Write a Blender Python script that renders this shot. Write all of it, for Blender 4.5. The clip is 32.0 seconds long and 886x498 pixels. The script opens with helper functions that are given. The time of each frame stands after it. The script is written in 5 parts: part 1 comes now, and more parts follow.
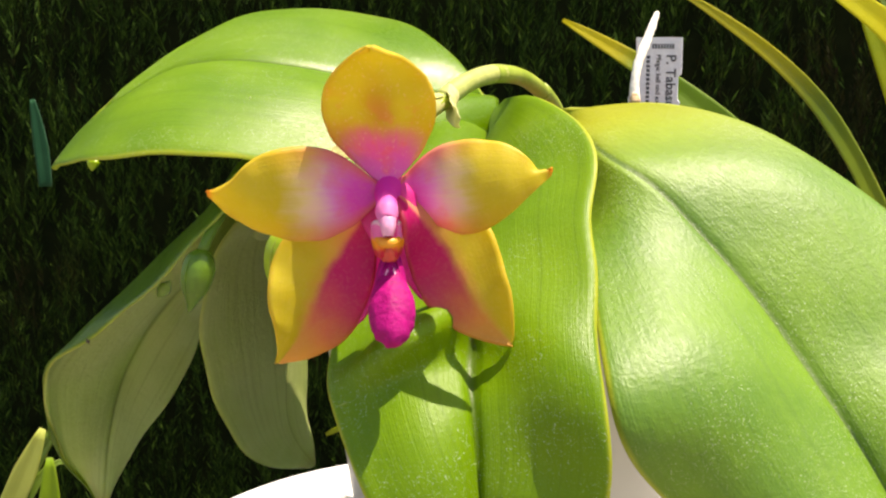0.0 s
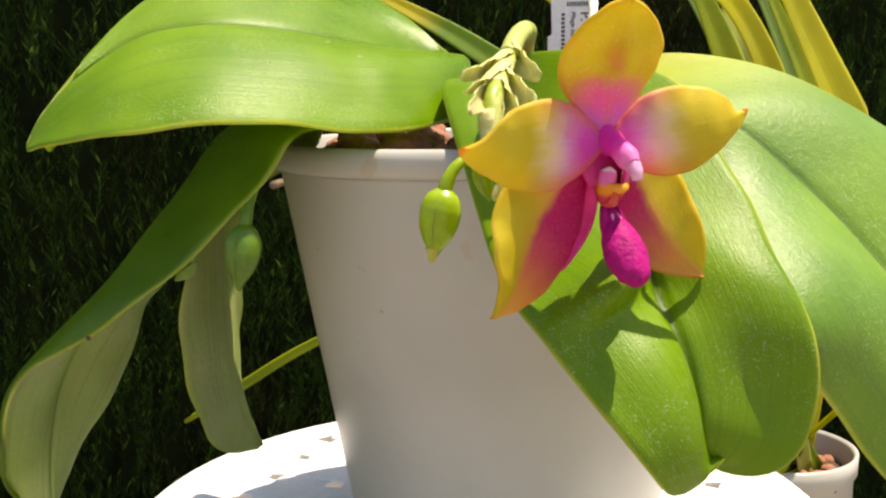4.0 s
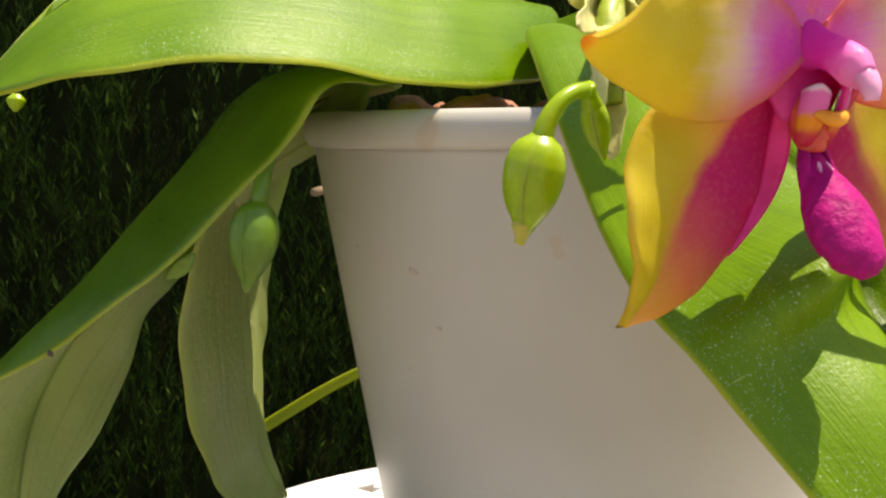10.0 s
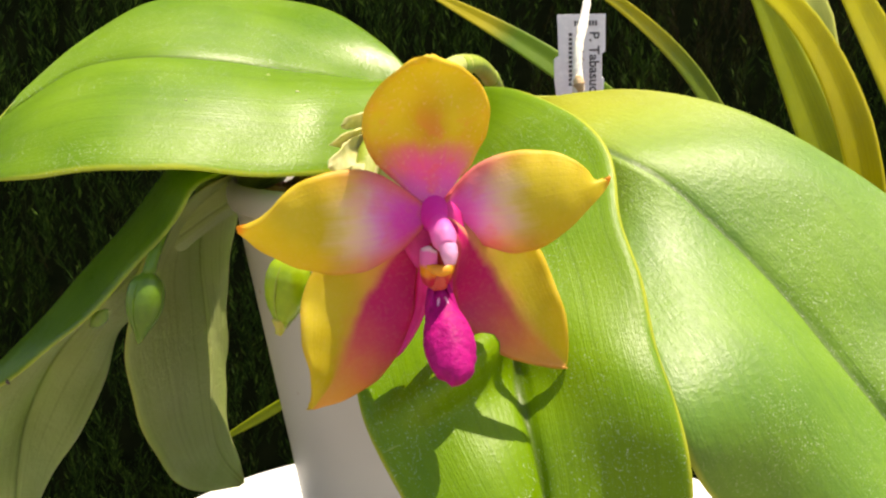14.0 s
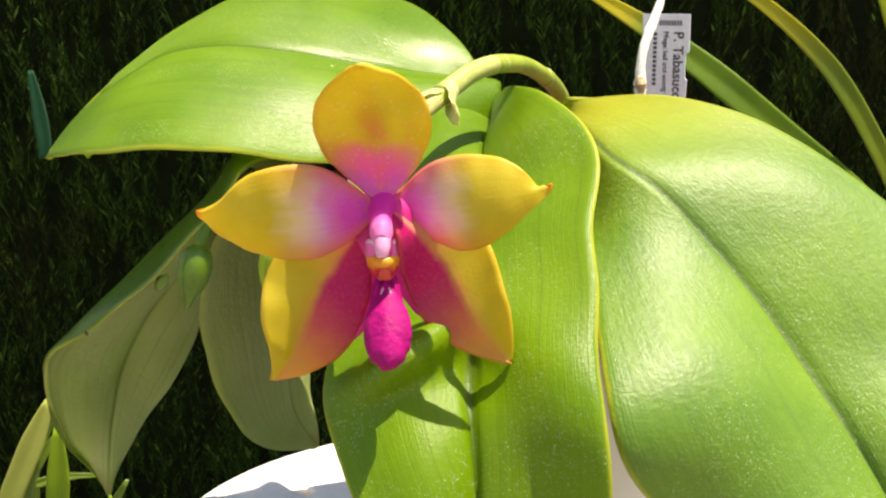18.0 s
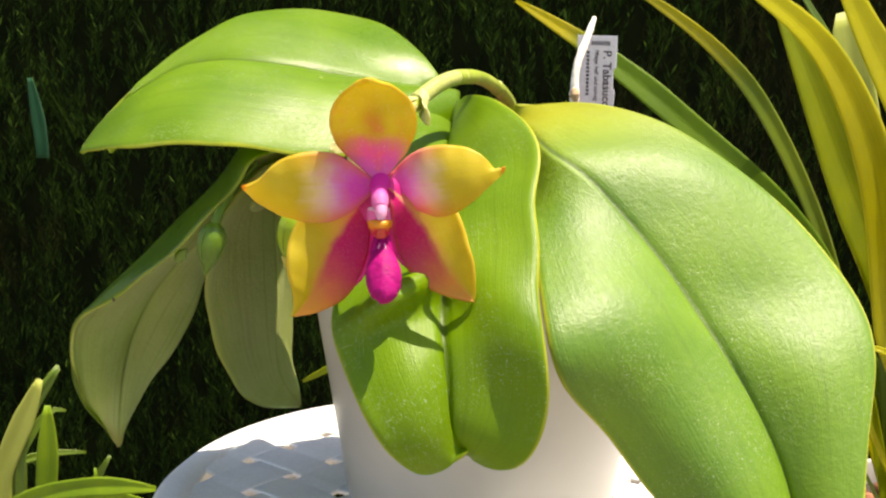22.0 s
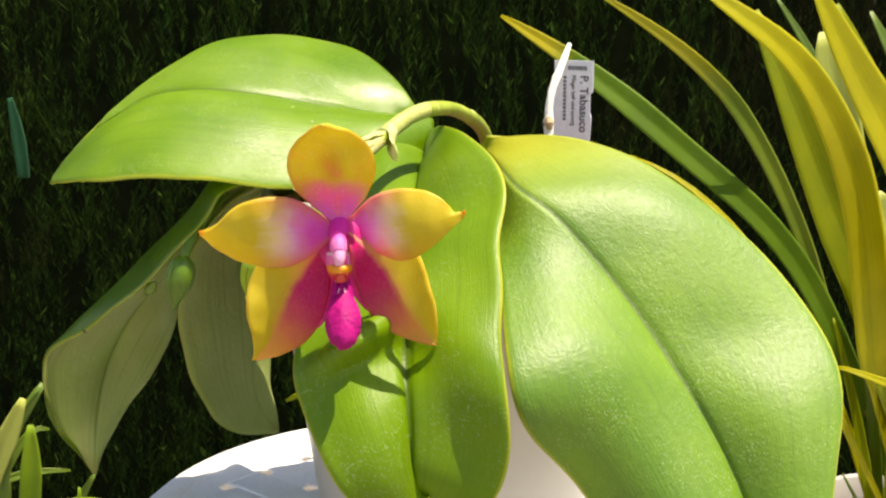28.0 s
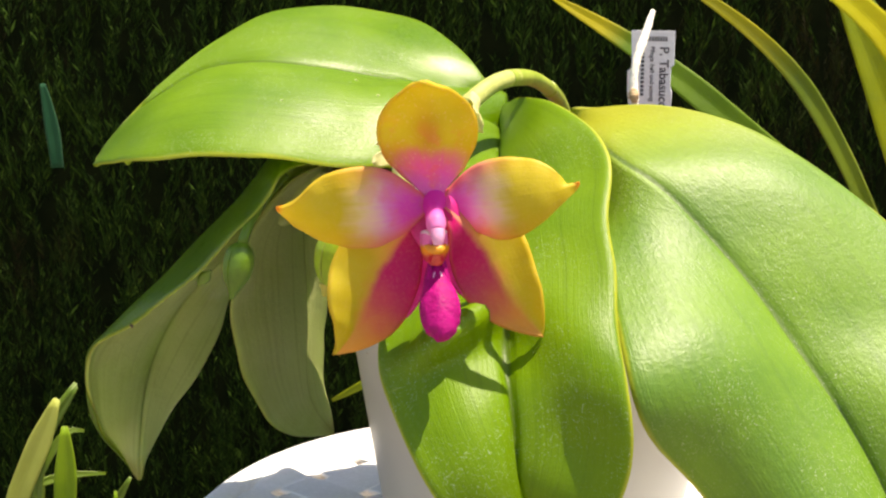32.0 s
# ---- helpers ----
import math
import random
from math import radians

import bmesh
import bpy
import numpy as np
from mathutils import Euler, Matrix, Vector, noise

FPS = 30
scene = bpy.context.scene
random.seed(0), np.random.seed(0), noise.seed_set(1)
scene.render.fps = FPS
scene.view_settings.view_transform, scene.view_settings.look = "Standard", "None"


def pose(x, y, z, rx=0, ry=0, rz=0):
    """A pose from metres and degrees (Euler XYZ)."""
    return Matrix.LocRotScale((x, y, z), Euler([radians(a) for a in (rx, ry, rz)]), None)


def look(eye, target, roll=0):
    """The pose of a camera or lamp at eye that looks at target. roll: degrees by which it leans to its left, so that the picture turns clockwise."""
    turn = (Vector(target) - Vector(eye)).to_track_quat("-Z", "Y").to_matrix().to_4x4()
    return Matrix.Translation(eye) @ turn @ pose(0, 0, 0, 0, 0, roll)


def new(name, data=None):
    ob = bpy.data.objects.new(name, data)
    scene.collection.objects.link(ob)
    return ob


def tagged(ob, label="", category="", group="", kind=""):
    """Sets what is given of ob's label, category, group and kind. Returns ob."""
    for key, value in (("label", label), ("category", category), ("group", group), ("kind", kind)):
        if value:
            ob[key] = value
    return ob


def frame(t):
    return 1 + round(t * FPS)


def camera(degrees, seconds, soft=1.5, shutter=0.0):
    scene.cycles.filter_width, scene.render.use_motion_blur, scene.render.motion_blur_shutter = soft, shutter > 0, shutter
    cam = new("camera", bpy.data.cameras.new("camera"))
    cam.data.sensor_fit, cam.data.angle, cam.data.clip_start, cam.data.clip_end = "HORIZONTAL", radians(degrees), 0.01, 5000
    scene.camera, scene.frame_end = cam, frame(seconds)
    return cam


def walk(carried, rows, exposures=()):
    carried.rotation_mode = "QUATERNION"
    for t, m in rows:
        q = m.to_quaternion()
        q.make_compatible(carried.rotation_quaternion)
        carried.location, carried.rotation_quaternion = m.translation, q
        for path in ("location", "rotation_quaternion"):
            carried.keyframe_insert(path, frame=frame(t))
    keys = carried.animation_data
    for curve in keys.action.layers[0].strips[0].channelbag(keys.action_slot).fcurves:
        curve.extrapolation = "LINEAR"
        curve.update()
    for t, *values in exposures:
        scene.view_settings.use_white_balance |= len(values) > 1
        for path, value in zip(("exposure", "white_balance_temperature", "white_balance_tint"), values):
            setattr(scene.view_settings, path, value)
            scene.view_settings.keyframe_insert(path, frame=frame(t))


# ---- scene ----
from mathutils.bvhtree import BVHTree

# the camera
cam = camera(45.39, 32.0, soft=2.3)
ROWS = [
    (0.0, -0.03073, -0.34927, 0.61000, 82.896, -1.010, -0.198),
    (0.5, -0.02745, -0.34307, 0.60921, 82.348, -0.911, -0.088),
    (1.0, -0.05974, -0.34968, 0.61289, 81.833, -0.215, -6.897),
    (1.5, -0.07905, -0.35498, 0.61612, 80.924, 0.614, -9.995),
    (2.0, -0.09832, -0.35535, 0.61333, 81.590, -0.045, -13.037),
    (2.5, -0.11298, -0.35279, 0.61291, 81.484, 0.384, -15.582),
    (4.5, -0.14355, -0.32514, 0.60618, 80.955, 1.323, -20.197),
    (5.0, -0.13641, -0.31313, 0.60756, 79.639, 2.146, -19.074),
    (5.5, -0.13952, -0.29923, 0.59017, 82.466, 0.016, -19.443),
    (6.0, -0.13729, -0.28615, 0.58614, 82.527, -0.175, -19.113),
    (6.5, -0.12948, -0.27328, 0.59079, 80.895, 1.634, -17.983),
    (7.0, -0.13160, -0.26848, 0.58971, 80.981, 1.502, -18.198),
    (7.5, -0.12995, -0.26328, 0.58724, 81.563, 1.227, -17.882),
    (8.0, -0.13133, -0.26193, 0.58761, 81.585, 1.254, -18.136),
    (8.5, -0.13653, -0.26338, 0.59027, 81.147, 1.526, -19.267),
    (9.0, -0.13243, -0.26185, 0.59011, 81.346, 1.820, -18.702),
    (9.5, -0.12405, -0.26106, 0.58703, 82.532, 1.079, -17.010),
    (10.0, -0.12215, -0.26237, 0.58630, 83.352, 0.610, -16.950),
    (10.5, -0.12025, -0.26366, 0.59366, 82.094, 1.769, -17.190),
    (11.0, -0.12536, -0.27024, 0.60147, 81.151, 2.427, -19.050),
    (11.5, -0.11647, -0.27298, 0.60549, 81.001, 2.821, -18.088),
    (12.0, -0.10961, -0.27759, 0.60970, 80.796, 2.744, -17.802),
    (12.5, -0.09530, -0.28422, 0.61063, 81.198, 2.751, -15.525),
    (13.0, -0.09251, -0.29780, 0.60957, 82.108, 2.123, -15.151),
    (13.5, -0.08797, -0.31132, 0.61549, 81.216, 1.661, -14.174),
    (14.0, -0.07186, -0.32603, 0.61819, 80.927, 1.333, -10.820),
    (14.5, -0.06004, -0.33511, 0.61622, 81.343, 0.873, -8.505),
    (16.5, -0.02510, -0.34169, 0.61694, 80.825, -0.322, -0.833),
    (17.0, -0.02268, -0.34129, 0.61698, 80.844, -0.496, 0.130),
    (17.5, -0.02534, -0.34026, 0.61693, 80.930, -0.658, 0.246),
    (18.0, -0.02862, -0.34198, 0.62245, 79.970, -0.668, 0.241),
    (18.5, -0.03546, -0.34513, 0.61764, 81.197, -1.007, -0.604),
    (19.0, -0.03709, -0.35094, 0.62201, 80.630, -0.888, -0.772),
    (19.5, -0.03534, -0.35804, 0.62685, 79.996, -0.720, -0.691),
    (20.0, -0.01937, -0.36069, 0.62383, 80.581, -0.936, 1.550),
    (20.5, -0.00853, -0.36851, 0.62295, 80.799, -0.669, 2.689),
    (21.0, -0.01575, -0.39350, 0.63414, 79.538, -0.255, 0.904),
    (21.5, -0.02858, -0.40794, 0.62956, 80.025, -0.811, -1.067),
    (22.0, -0.03711, -0.41065, 0.62378, 80.483, -1.146, -2.637),
    (22.5, -0.03346, -0.41365, 0.62364, 80.120, -0.909, -2.835),
    (23.0, -0.03828, -0.41619, 0.62213, 80.052, -1.022, -3.861),
    (23.5, -0.03620, -0.41955, 0.61923, 80.378, -1.284, -3.924),
    (24.0, -0.03583, -0.42061, 0.61640, 80.918, -1.515, -4.137),
    (24.5, -0.03342, -0.41961, 0.62099, 80.715, -1.545, -4.074),
    (25.0, -0.02544, -0.41539, 0.63195, 79.817, -1.309, -3.496),
    (25.5, -0.02473, -0.40898, 0.63524, 79.861, -1.373, -3.480),
    (27.5, -0.02677, -0.40632, 0.63310, 80.707, -1.079, -2.936),
    (28.0, -0.02759, -0.40686, 0.63402, 80.544, -1.001, -2.709),
    (28.5, -0.02529, -0.40361, 0.63119, 80.815, -0.968, -2.138),
    (29.0, -0.02462, -0.39760, 0.63193, 80.557, -0.946, -1.738),
    (29.5, -0.02200, -0.38950, 0.63449, 79.968, -0.591, -1.165),
    (30.0, -0.02373, -0.38470, 0.63306, 79.905, -0.668, -0.936),
    (30.5, -0.03190, -0.38220, 0.62981, 80.208, -0.922, -1.540),
    (31.0, -0.03420, -0.37634, 0.62452, 80.688, -0.958, -1.276),
    (31.5, -0.03683, -0.37521, 0.62403, 80.564, -0.823, -1.047),
    (32.0, -0.04540, -0.37474, 0.62388, 80.465, -0.461, -1.740),
]
EXPOSURES = [(t, e, 7900, 14) for t, e in ((0.0, 1.02), (2.5, 1.02), (5.0, 0.90), (7.5, 0.86), (9.5, 0.92), (11.5, 1.02), (32.0, 1.02))]
walk(cam, [(t, pose(x, y, z, rx, ry, rz)) for t, x, y, z, rx, ry, rz in ROWS], EXPOSURES)

# sky and sun: bright noon, sun high and a little to the right
TO_SUN = Vector((0.30, -0.05, 1.0)).normalized()
world = bpy.data.worlds.new("world")
scene.world = world
world.use_nodes = True
sky = world.node_tree.nodes.new("ShaderNodeTexSky")
sky.sky_type = "NISHITA"
sky.sun_disc = False
sky.sun_elevation = math.asin(TO_SUN.z)
sky.sun_rotation = math.atan2(TO_SUN.x, TO_SUN.y)
sky_back = world.node_tree.nodes["Background"]
sky_back.inputs["Strength"].default_value = 0.13
world.node_tree.links.new(sky.outputs["Color"], sky_back.inputs["Color"])
sun_data = bpy.data.lights.new("sun", "SUN")
sun_data.energy = 5.0
sun_data.angle = radians(0.53)
sun_data.color = (1.0, 0.955, 0.88)
sun = new("sun", sun_data)
sun.matrix_world = look(TO_SUN * 5, (0, 0, 0))


# ---------------------------------------------------------------- materials
def shader(name):
    m = bpy.data.materials.new(name)
    m.use_nodes = True
    nt = m.node_tree
    return m, nt, nt.nodes["Principled BSDF"]


def wire(nt, value, socket):
    if isinstance(value, bpy.types.NodeSocket):
        nt.links.new(value, socket)
    else:
        socket.default_value = value


def maths(nt, op, a, b=0.0, c=0.0):
    n = nt.nodes.new("ShaderNodeMath")
    n.operation = op
    for s, v in zip(n.inputs, (a, b, c)):
        wire(nt, v, s)
    return n.outputs[0]


def ramp(nt, value, lo, hi, a=0.0, b=1.0):
    n = nt.nodes.new("ShaderNodeMapRange")
    n.interpolation_type = "SMOOTHSTEP"
    for i, v in enumerate((value, lo, hi, a, b)):
        wire(nt, v, n.inputs[i])
    return n.outputs[0]


def blend(nt, f, a, b, kind="MIX"):
    n = nt.nodes.new("ShaderNodeMixRGB")
    n.blend_type = kind
    for s, v in zip(n.inputs, (f, a, b)):
        wire(nt, (*v, 1.0) if isinstance(v, tuple) and len(v) == 3 else v, s)
    return n.outputs[0]


def grain(nt, vector, scale, detail=3.0, rough=0.55, distort=0.0):
    n = nt.nodes.new("ShaderNodeTexNoise")
    wire(nt, vector, n.inputs["Vector"])
    n.inputs["Scale"].default_value = scale
    n.inputs["Detail"].default_value = detail
    n.inputs["Roughness"].default_value = rough
    n.inputs["Distortion"].default_value = distort
    return n.outputs["Fac"]


def coords(nt):
    n = nt.nodes.new("ShaderNodeTexCoord")
    s = nt.nodes.new("ShaderNodeSeparateXYZ")
    nt.links.new(n.outputs["UV"], s.inputs[0])
    return n.outputs["Object"], s.outputs[0], s.outputs[1]


def vec(nt, x, y, z=0.0):
    n = nt.nodes.new("ShaderNodeCombineXYZ")
    for s, v in zip(n.inputs, (x, y, z)):
        wire(nt, v, s)
    return n.outputs[0]


def bumped(nt, height, strength, distance, normal=None):
    n = nt.nodes.new("ShaderNodeBump")
    n.inputs["Strength"].default_value = strength
    n.inputs["Distance"].default_value = distance
    wire(nt, height, n.inputs["Height"])
    if normal is not None:
        wire(nt, normal, n.inputs["Normal"])
    return n.outputs[0]


def translucent(m, nt, bsdf, colour, amount, normal=None):
    t = nt.nodes.new("ShaderNodeBsdfTranslucent")
    wire(nt, (*colour, 1.0) if isinstance(colour, tuple) else colour, t.inputs["Color"])
    if normal is not None:
        wire(nt, normal, t.inputs["Normal"])
    mix = nt.nodes.new("ShaderNodeMixShader")
    wire(nt, amount, mix.inputs[0])
    nt.links.new(bsdf.outputs[0], mix.inputs[1])
    nt.links.new(t.outputs[0], mix.inputs[2])
    nt.links.new(mix.outputs[0], nt.nodes["Material Output"].inputs["Surface"])


def leaf_skin(name, dark, light, edge, glow, rough=0.34, through_light=0.16, base_tint=None, stria=0.5, dust=0.5, rib_shade=None, spec=0.6, rib_at=0.5, tip=None, pebble=0.0, polish=None):
    """Fleshy leaf: lengthwise veins, blotches, pale margin, fine pitting and dusty specks; crease shade coloured in."""
    m, nt, b = shader(name)
    ob, across, along = coords(nt)
    lines = grain(nt, vec(nt, maths(nt, "MULTIPLY", across, 130.0), maths(nt, "MULTIPLY", along, 3.0)), 1.0, 2.0)
    fibre = grain(nt, vec(nt, maths(nt, "MULTIPLY", across, 210.0), maths(nt, "MULTIPLY", along, 90.0)), 1.0, 3.0, 0.6)
    blot = grain(nt, ob, 28.0, 4.0)
    pit = grain(nt, ob, 1300.0, 2.0)
    speck = ramp(nt, grain(nt, ob, 3000.0, 1.0, 0.5), 0.64, 0.72)
    patch = ramp(nt, grain(nt, ob, 45.0, 3.0), 0.42, 0.62, 0.15, 1.0)
    speck = maths(nt, "MULTIPLY", maths(nt, "MULTIPLY", speck, patch), dust)
    off = maths(nt, "MULTIPLY", maths(nt, "ABSOLUTE", maths(nt, "SUBTRACT", across, 0.5)), 2.0)
    col = blend(nt, ramp(nt, blot, 0.3, 0.7), dark, light)
    veins = grain(nt, vec(nt, maths(nt, "MULTIPLY", across, 34.0), maths(nt, "MULTIPLY", along, 1.2)), 1.0, 2.0)
    col = blend(nt, ramp(nt, veins, 0.50, 0.66, 0.0, 0.55 * stria), col, tuple(c * 0.70 for c in dark))
    cells = grain(nt, ob, 330.0, 3.0, 0.7)
    col = blend(nt, ramp(nt, cells, 0.45, 0.75, 0.0, 0.35), col, light)
    col = blend(nt, maths(nt, "MULTIPLY", ramp(nt, lines, 0.35, 0.7), stria * 0.6), col, light)
    if base_tint:
        col = blend(nt, ramp(nt, along, base_tint[1], base_tint[2], 0.75, 0.0), col, base_tint[0])
    wob = maths(nt, "MULTIPLY", maths(nt, "SUBTRACT", grain(nt, ob, 60.0, 2.0), 0.5), 0.03)
    col = blend(nt, ramp(nt, maths(nt, "ADD", off, wob), 0.968, 0.996, 0.0, 0.85), col, edge)
    # darker line down the crease: the fold's shade put into the colour
    if rib_shade:
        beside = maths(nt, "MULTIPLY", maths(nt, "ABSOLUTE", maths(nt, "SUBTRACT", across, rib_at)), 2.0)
        col = blend(nt, ramp(nt, beside, 0.008, 0.026, 0.75, 0.0), col, rib_shade)
    if tip:
        col = blend(nt, ramp(nt, maths(nt, "ADD", along, wob), 0.93, 1.0, 0.0, 0.8), col, tip)
    col = blend(nt, speck, col, (0.66, 0.70, 0.55))
    wire(nt, col, b.inputs["Base Color"])
    shine = maths(nt, "ADD", ramp(nt, blot, 0.2, 0.8, rough - 0.05, rough + 0.07), maths(nt, "MULTIPLY", maths(nt, "SUBTRACT", fibre, 0.5), 0.34))
    if polish:
        shine = maths(nt, "ADD", shine, ramp(nt, along, polish[0], polish[1], polish[2], polish[3]))
    wire(nt, maths(nt, "ADD", shine, maths(nt, "MULTIPLY", speck, 0.3)), b.inputs["Roughness"])
    b.inputs["Specular IOR Level"].default_value = spec
    n1 = bumped(nt, lines, 0.28 * stria, 0.0006)
    n2 = bumped(nt, pit, 0.34, 0.0003, n1)
    n2 = bumped(nt, fibre, 0.2 * stria, 0.0004, n2)
    if pebble:
        n2 = bumped(nt, grain(nt, ob, 480.0, 2.0, 0.6), pebble, 0.0009, n2)
    n3 = bumped(nt, blot, 0.30, 0.0015, n2)
    wire(nt, n3, b.inputs["Normal"])
    translucent(m, nt, b, blend(nt, 0.5, col, glow), through_light, n1)
    return m


def tepal_skin(name, kind):
    """Waxy tepal: yellow with a magenta heart; 'dorsal', 'petal' or 'lateral' lay the colours out differently."""
    m, nt, b = shader(name)
    ob, across, along = coords(nt)
    mott = grain(nt, ob, 190.0, 3.0)
    fine = grain(nt, ob, 1400.0, 2.0)
    soft = grain(nt, ob, 90.0, 2.0)
    wob = maths(nt, "MULTIPLY", maths(nt, "SUBTRACT", mott, 0.5), 0.17)
    u = maths(nt, "ADD", along, wob)
    off = maths(nt, "MULTIPLY", maths(nt, "ABSOLUTE", maths(nt, "SUBTRACT", across, 0.5)), 2.0)
    yellow, orange, pale = (0.60, 0.48, 0.014), (0.72, 0.34, 0.03), (0.86, 0.72, 0.52)
    violet = (0.76, 0.06, 0.52)
    col = blend(nt, ramp(nt, soft, 0.35, 0.65), yellow, (0.66, 0.55, 0.035))
    rim = maths(nt, "ADD", off, maths(nt, "MULTIPLY", wob, 0.8))
    streak = grain(nt, vec(nt, maths(nt, "MULTIPLY", across, 22.0), maths(nt, "MULTIPLY", along, 2.5)), 1.0, 3.0)
    drift = maths(nt, "ADD", maths(nt, "MULTIPLY", maths(nt, "SUBTRACT", streak, 0.5), 0.10), maths(nt, "MULTIPLY", maths(nt, "SUBTRACT", soft, 0.5), 0.26))
    h = maths(nt, "ADD", maths(nt, "ADD", along, drift), maths(nt, "MULTIPLY", wob, 0.5))
    edge = maths(nt, "MULTIPLY", off, off)
    if kind == "dorsal":
        col = blend(nt, ramp(nt, maths(nt, "SUBTRACT", h, maths(nt, "MULTIPLY", across, 0.22)), 0.10, 0.36, 0.55, 0.0), col, (0.68, 0.16, 0.07))
        col = blend(nt, ramp(nt, maths(nt, "ADD", h, maths(nt, "MULTIPLY", edge, 0.16)), 0.24, 0.50, 0.95, 0.0), col, (0.74, 0.11, 0.42))
        col = blend(nt, ramp(nt, h, 0.08, 0.34, 0.85, 0.0), col, (0.72, 0.16, 0.58))
        col = blend(nt, ramp(nt, rim, 0.80, 1.0, 0.0, 0.25), col, orange)
        stripe = maths(nt, "MULTIPLY", ramp(nt, maths(nt, "ABSOLUTE", maths(nt, "SUBTRACT", across, 0.5)), 0.0, 0.22, 1.0, 0.0), maths(nt, "MULTIPLY", ramp(nt, along, 0.30, 0.50), ramp(nt, along, 0.50, 0.95, 0.42, 0.0)))
        col = blend(nt, stripe, col, (0.46, 0.17, 0.012))
        flush = maths(nt, "MULTIPLY", ramp(nt, mott, 0.52, 0.66, 0.0, 0.5), ramp(nt, along, 0.35, 0.75, 1.0, 0.0))
        col = blend(nt, flush, col, (0.78, 0.16, 0.14))
        col = blend(nt, ramp(nt, fine, 0.60, 0.72, 0.0, 0.2), col, (0.80, 0.55, 0.45))
    elif kind == "petal":
        heart = maths(nt, "ADD", h, maths(nt, "MULTIPLY", edge, 0.05))
        centre = ramp(nt, off, 0.2, 0.8, 1.0, 0.25)
        col = blend(nt, maths(nt, "MULTIPLY", centre, ramp(nt, heart, 0.44, 0.62, 0.75, 0.0)), col, pale)
        col = blend(nt, ramp(nt, heart, 0.30, 0.54, 0.92, 0.0), col, (0.74, 0.32, 0.68))
        col = blend(nt, ramp(nt, heart, 0.16, 0.44, 0.95, 0.0), col, violet)
        side = maths(nt, "MULTIPLY", ramp(nt, rim, 0.40, 0.95, 0.0, 0.75), ramp(nt, h, 0.26, 0.66, 1.0, 0.10))
        col = blend(nt, side, col, (0.74, 0.17, 0.06))
        flush = maths(nt, "MULTIPLY", ramp(nt, mott, 0.50, 0.66, 0.0, 0.4), ramp(nt, h, 0.30, 0.62, 1.0, 0.0))
        col = blend(nt, flush, col, (0.76, 0.20, 0.20))
        col = blend(nt, ramp(nt, along, 0.94, 0.99, 0.0, 0.8), col, (0.75, 0.25, 0.01))
    else:
        half = ramp(nt, maths(nt, "ADD", across, maths(nt, "MULTIPLY", wob, 0.9)), 0.44, 0.58)
        blush = ramp(nt, maths(nt, "ADD", across, maths(nt, "MULTIPLY", wob, 1.6)), 0.32, 0.54, 0.0, 0.6)
        red = blend(nt, ramp(nt, u, 0.46, 0.84), (0.58, 0.005, 0.16), (0.74, 0.24, 0.08))
        col = blend(nt, blush, col, (0.76, 0.32, 0.10))
        col = blend(nt, ramp(nt, u, 0.12, 0.50, 0.9, 0.0), col, (0.76, 0.26, 0.20))
        col = blend(nt, maths(nt, "MULTIPLY", half, ramp(nt, u, 0.64, 0.90, 1.0, 0.15)), col, red)
        col = blend(nt, ramp(nt, rim, 0.88, 1.0, 0.0, 0.22), col, (0.72, 0.34, 0.05))
    col = blend(nt, ramp(nt, fine, 0.45, 0.75, 0.0, 0.07), col, (0.80, 0.55, 0.35))
    wire(nt, col, b.inputs["Base Color"])
    wire(nt, ramp(nt, mott, 0.25, 0.75, 0.46, 0.64), b.inputs["Roughness"])
    b.inputs["Specular IOR Level"].default_value = 0.4
    veins = grain(nt, vec(nt, maths(nt, "MULTIPLY", across, 26.0), maths(nt, "MULTIPLY", along, 2.0)), 1.0, 2.0)
    n1 = bumped(nt, veins, 0.09, 0.0005)
    n2 = bumped(nt, mott, 0.12, 0.0006, bumped(nt, fine, 0.35, 0.0002, n1))
    wire(nt, n2, b.inputs["Normal"])
    translucent(m, nt, b, col, 0.46, n1)
    return m


def plain(name, dark, light, rough, scale=60.0, bump=0.15, depth=0.001, glow=0.0, spec=0.5, fine=600.0):
    """Simple matter: two mottled tones at a coarse scale with fine grain over them."""
    m, nt, b = shader(name)
    ob, across, along = coords(nt)
    big = grain(nt, ob, scale, 4.0)
    small = grain(nt, ob, fine, 2.0)
    col = blend(nt, ramp(nt, big, 0.3, 0.7), dark, light)
    col = blend(nt, ramp(nt, small, 0.4, 0.8, 0.0, 0.35), col, tuple(min(1.0, c * 1.35) for c in light))
    wire(nt, col, b.inputs["Base Color"])
    wire(nt, ramp(nt, big, 0.2, 0.8, rough * 0.85, min(1.0, rough * 1.15)), b.inputs["Roughness"])
    b.inputs["Specular IOR Level"].default_value = spec
    wire(nt, bumped(nt, small, bump, depth * 0.4, bumped(nt, big, bump, depth)), b.inputs["Normal"])
    if glow:
        translucent(m, nt, b, col, glow)
    return m


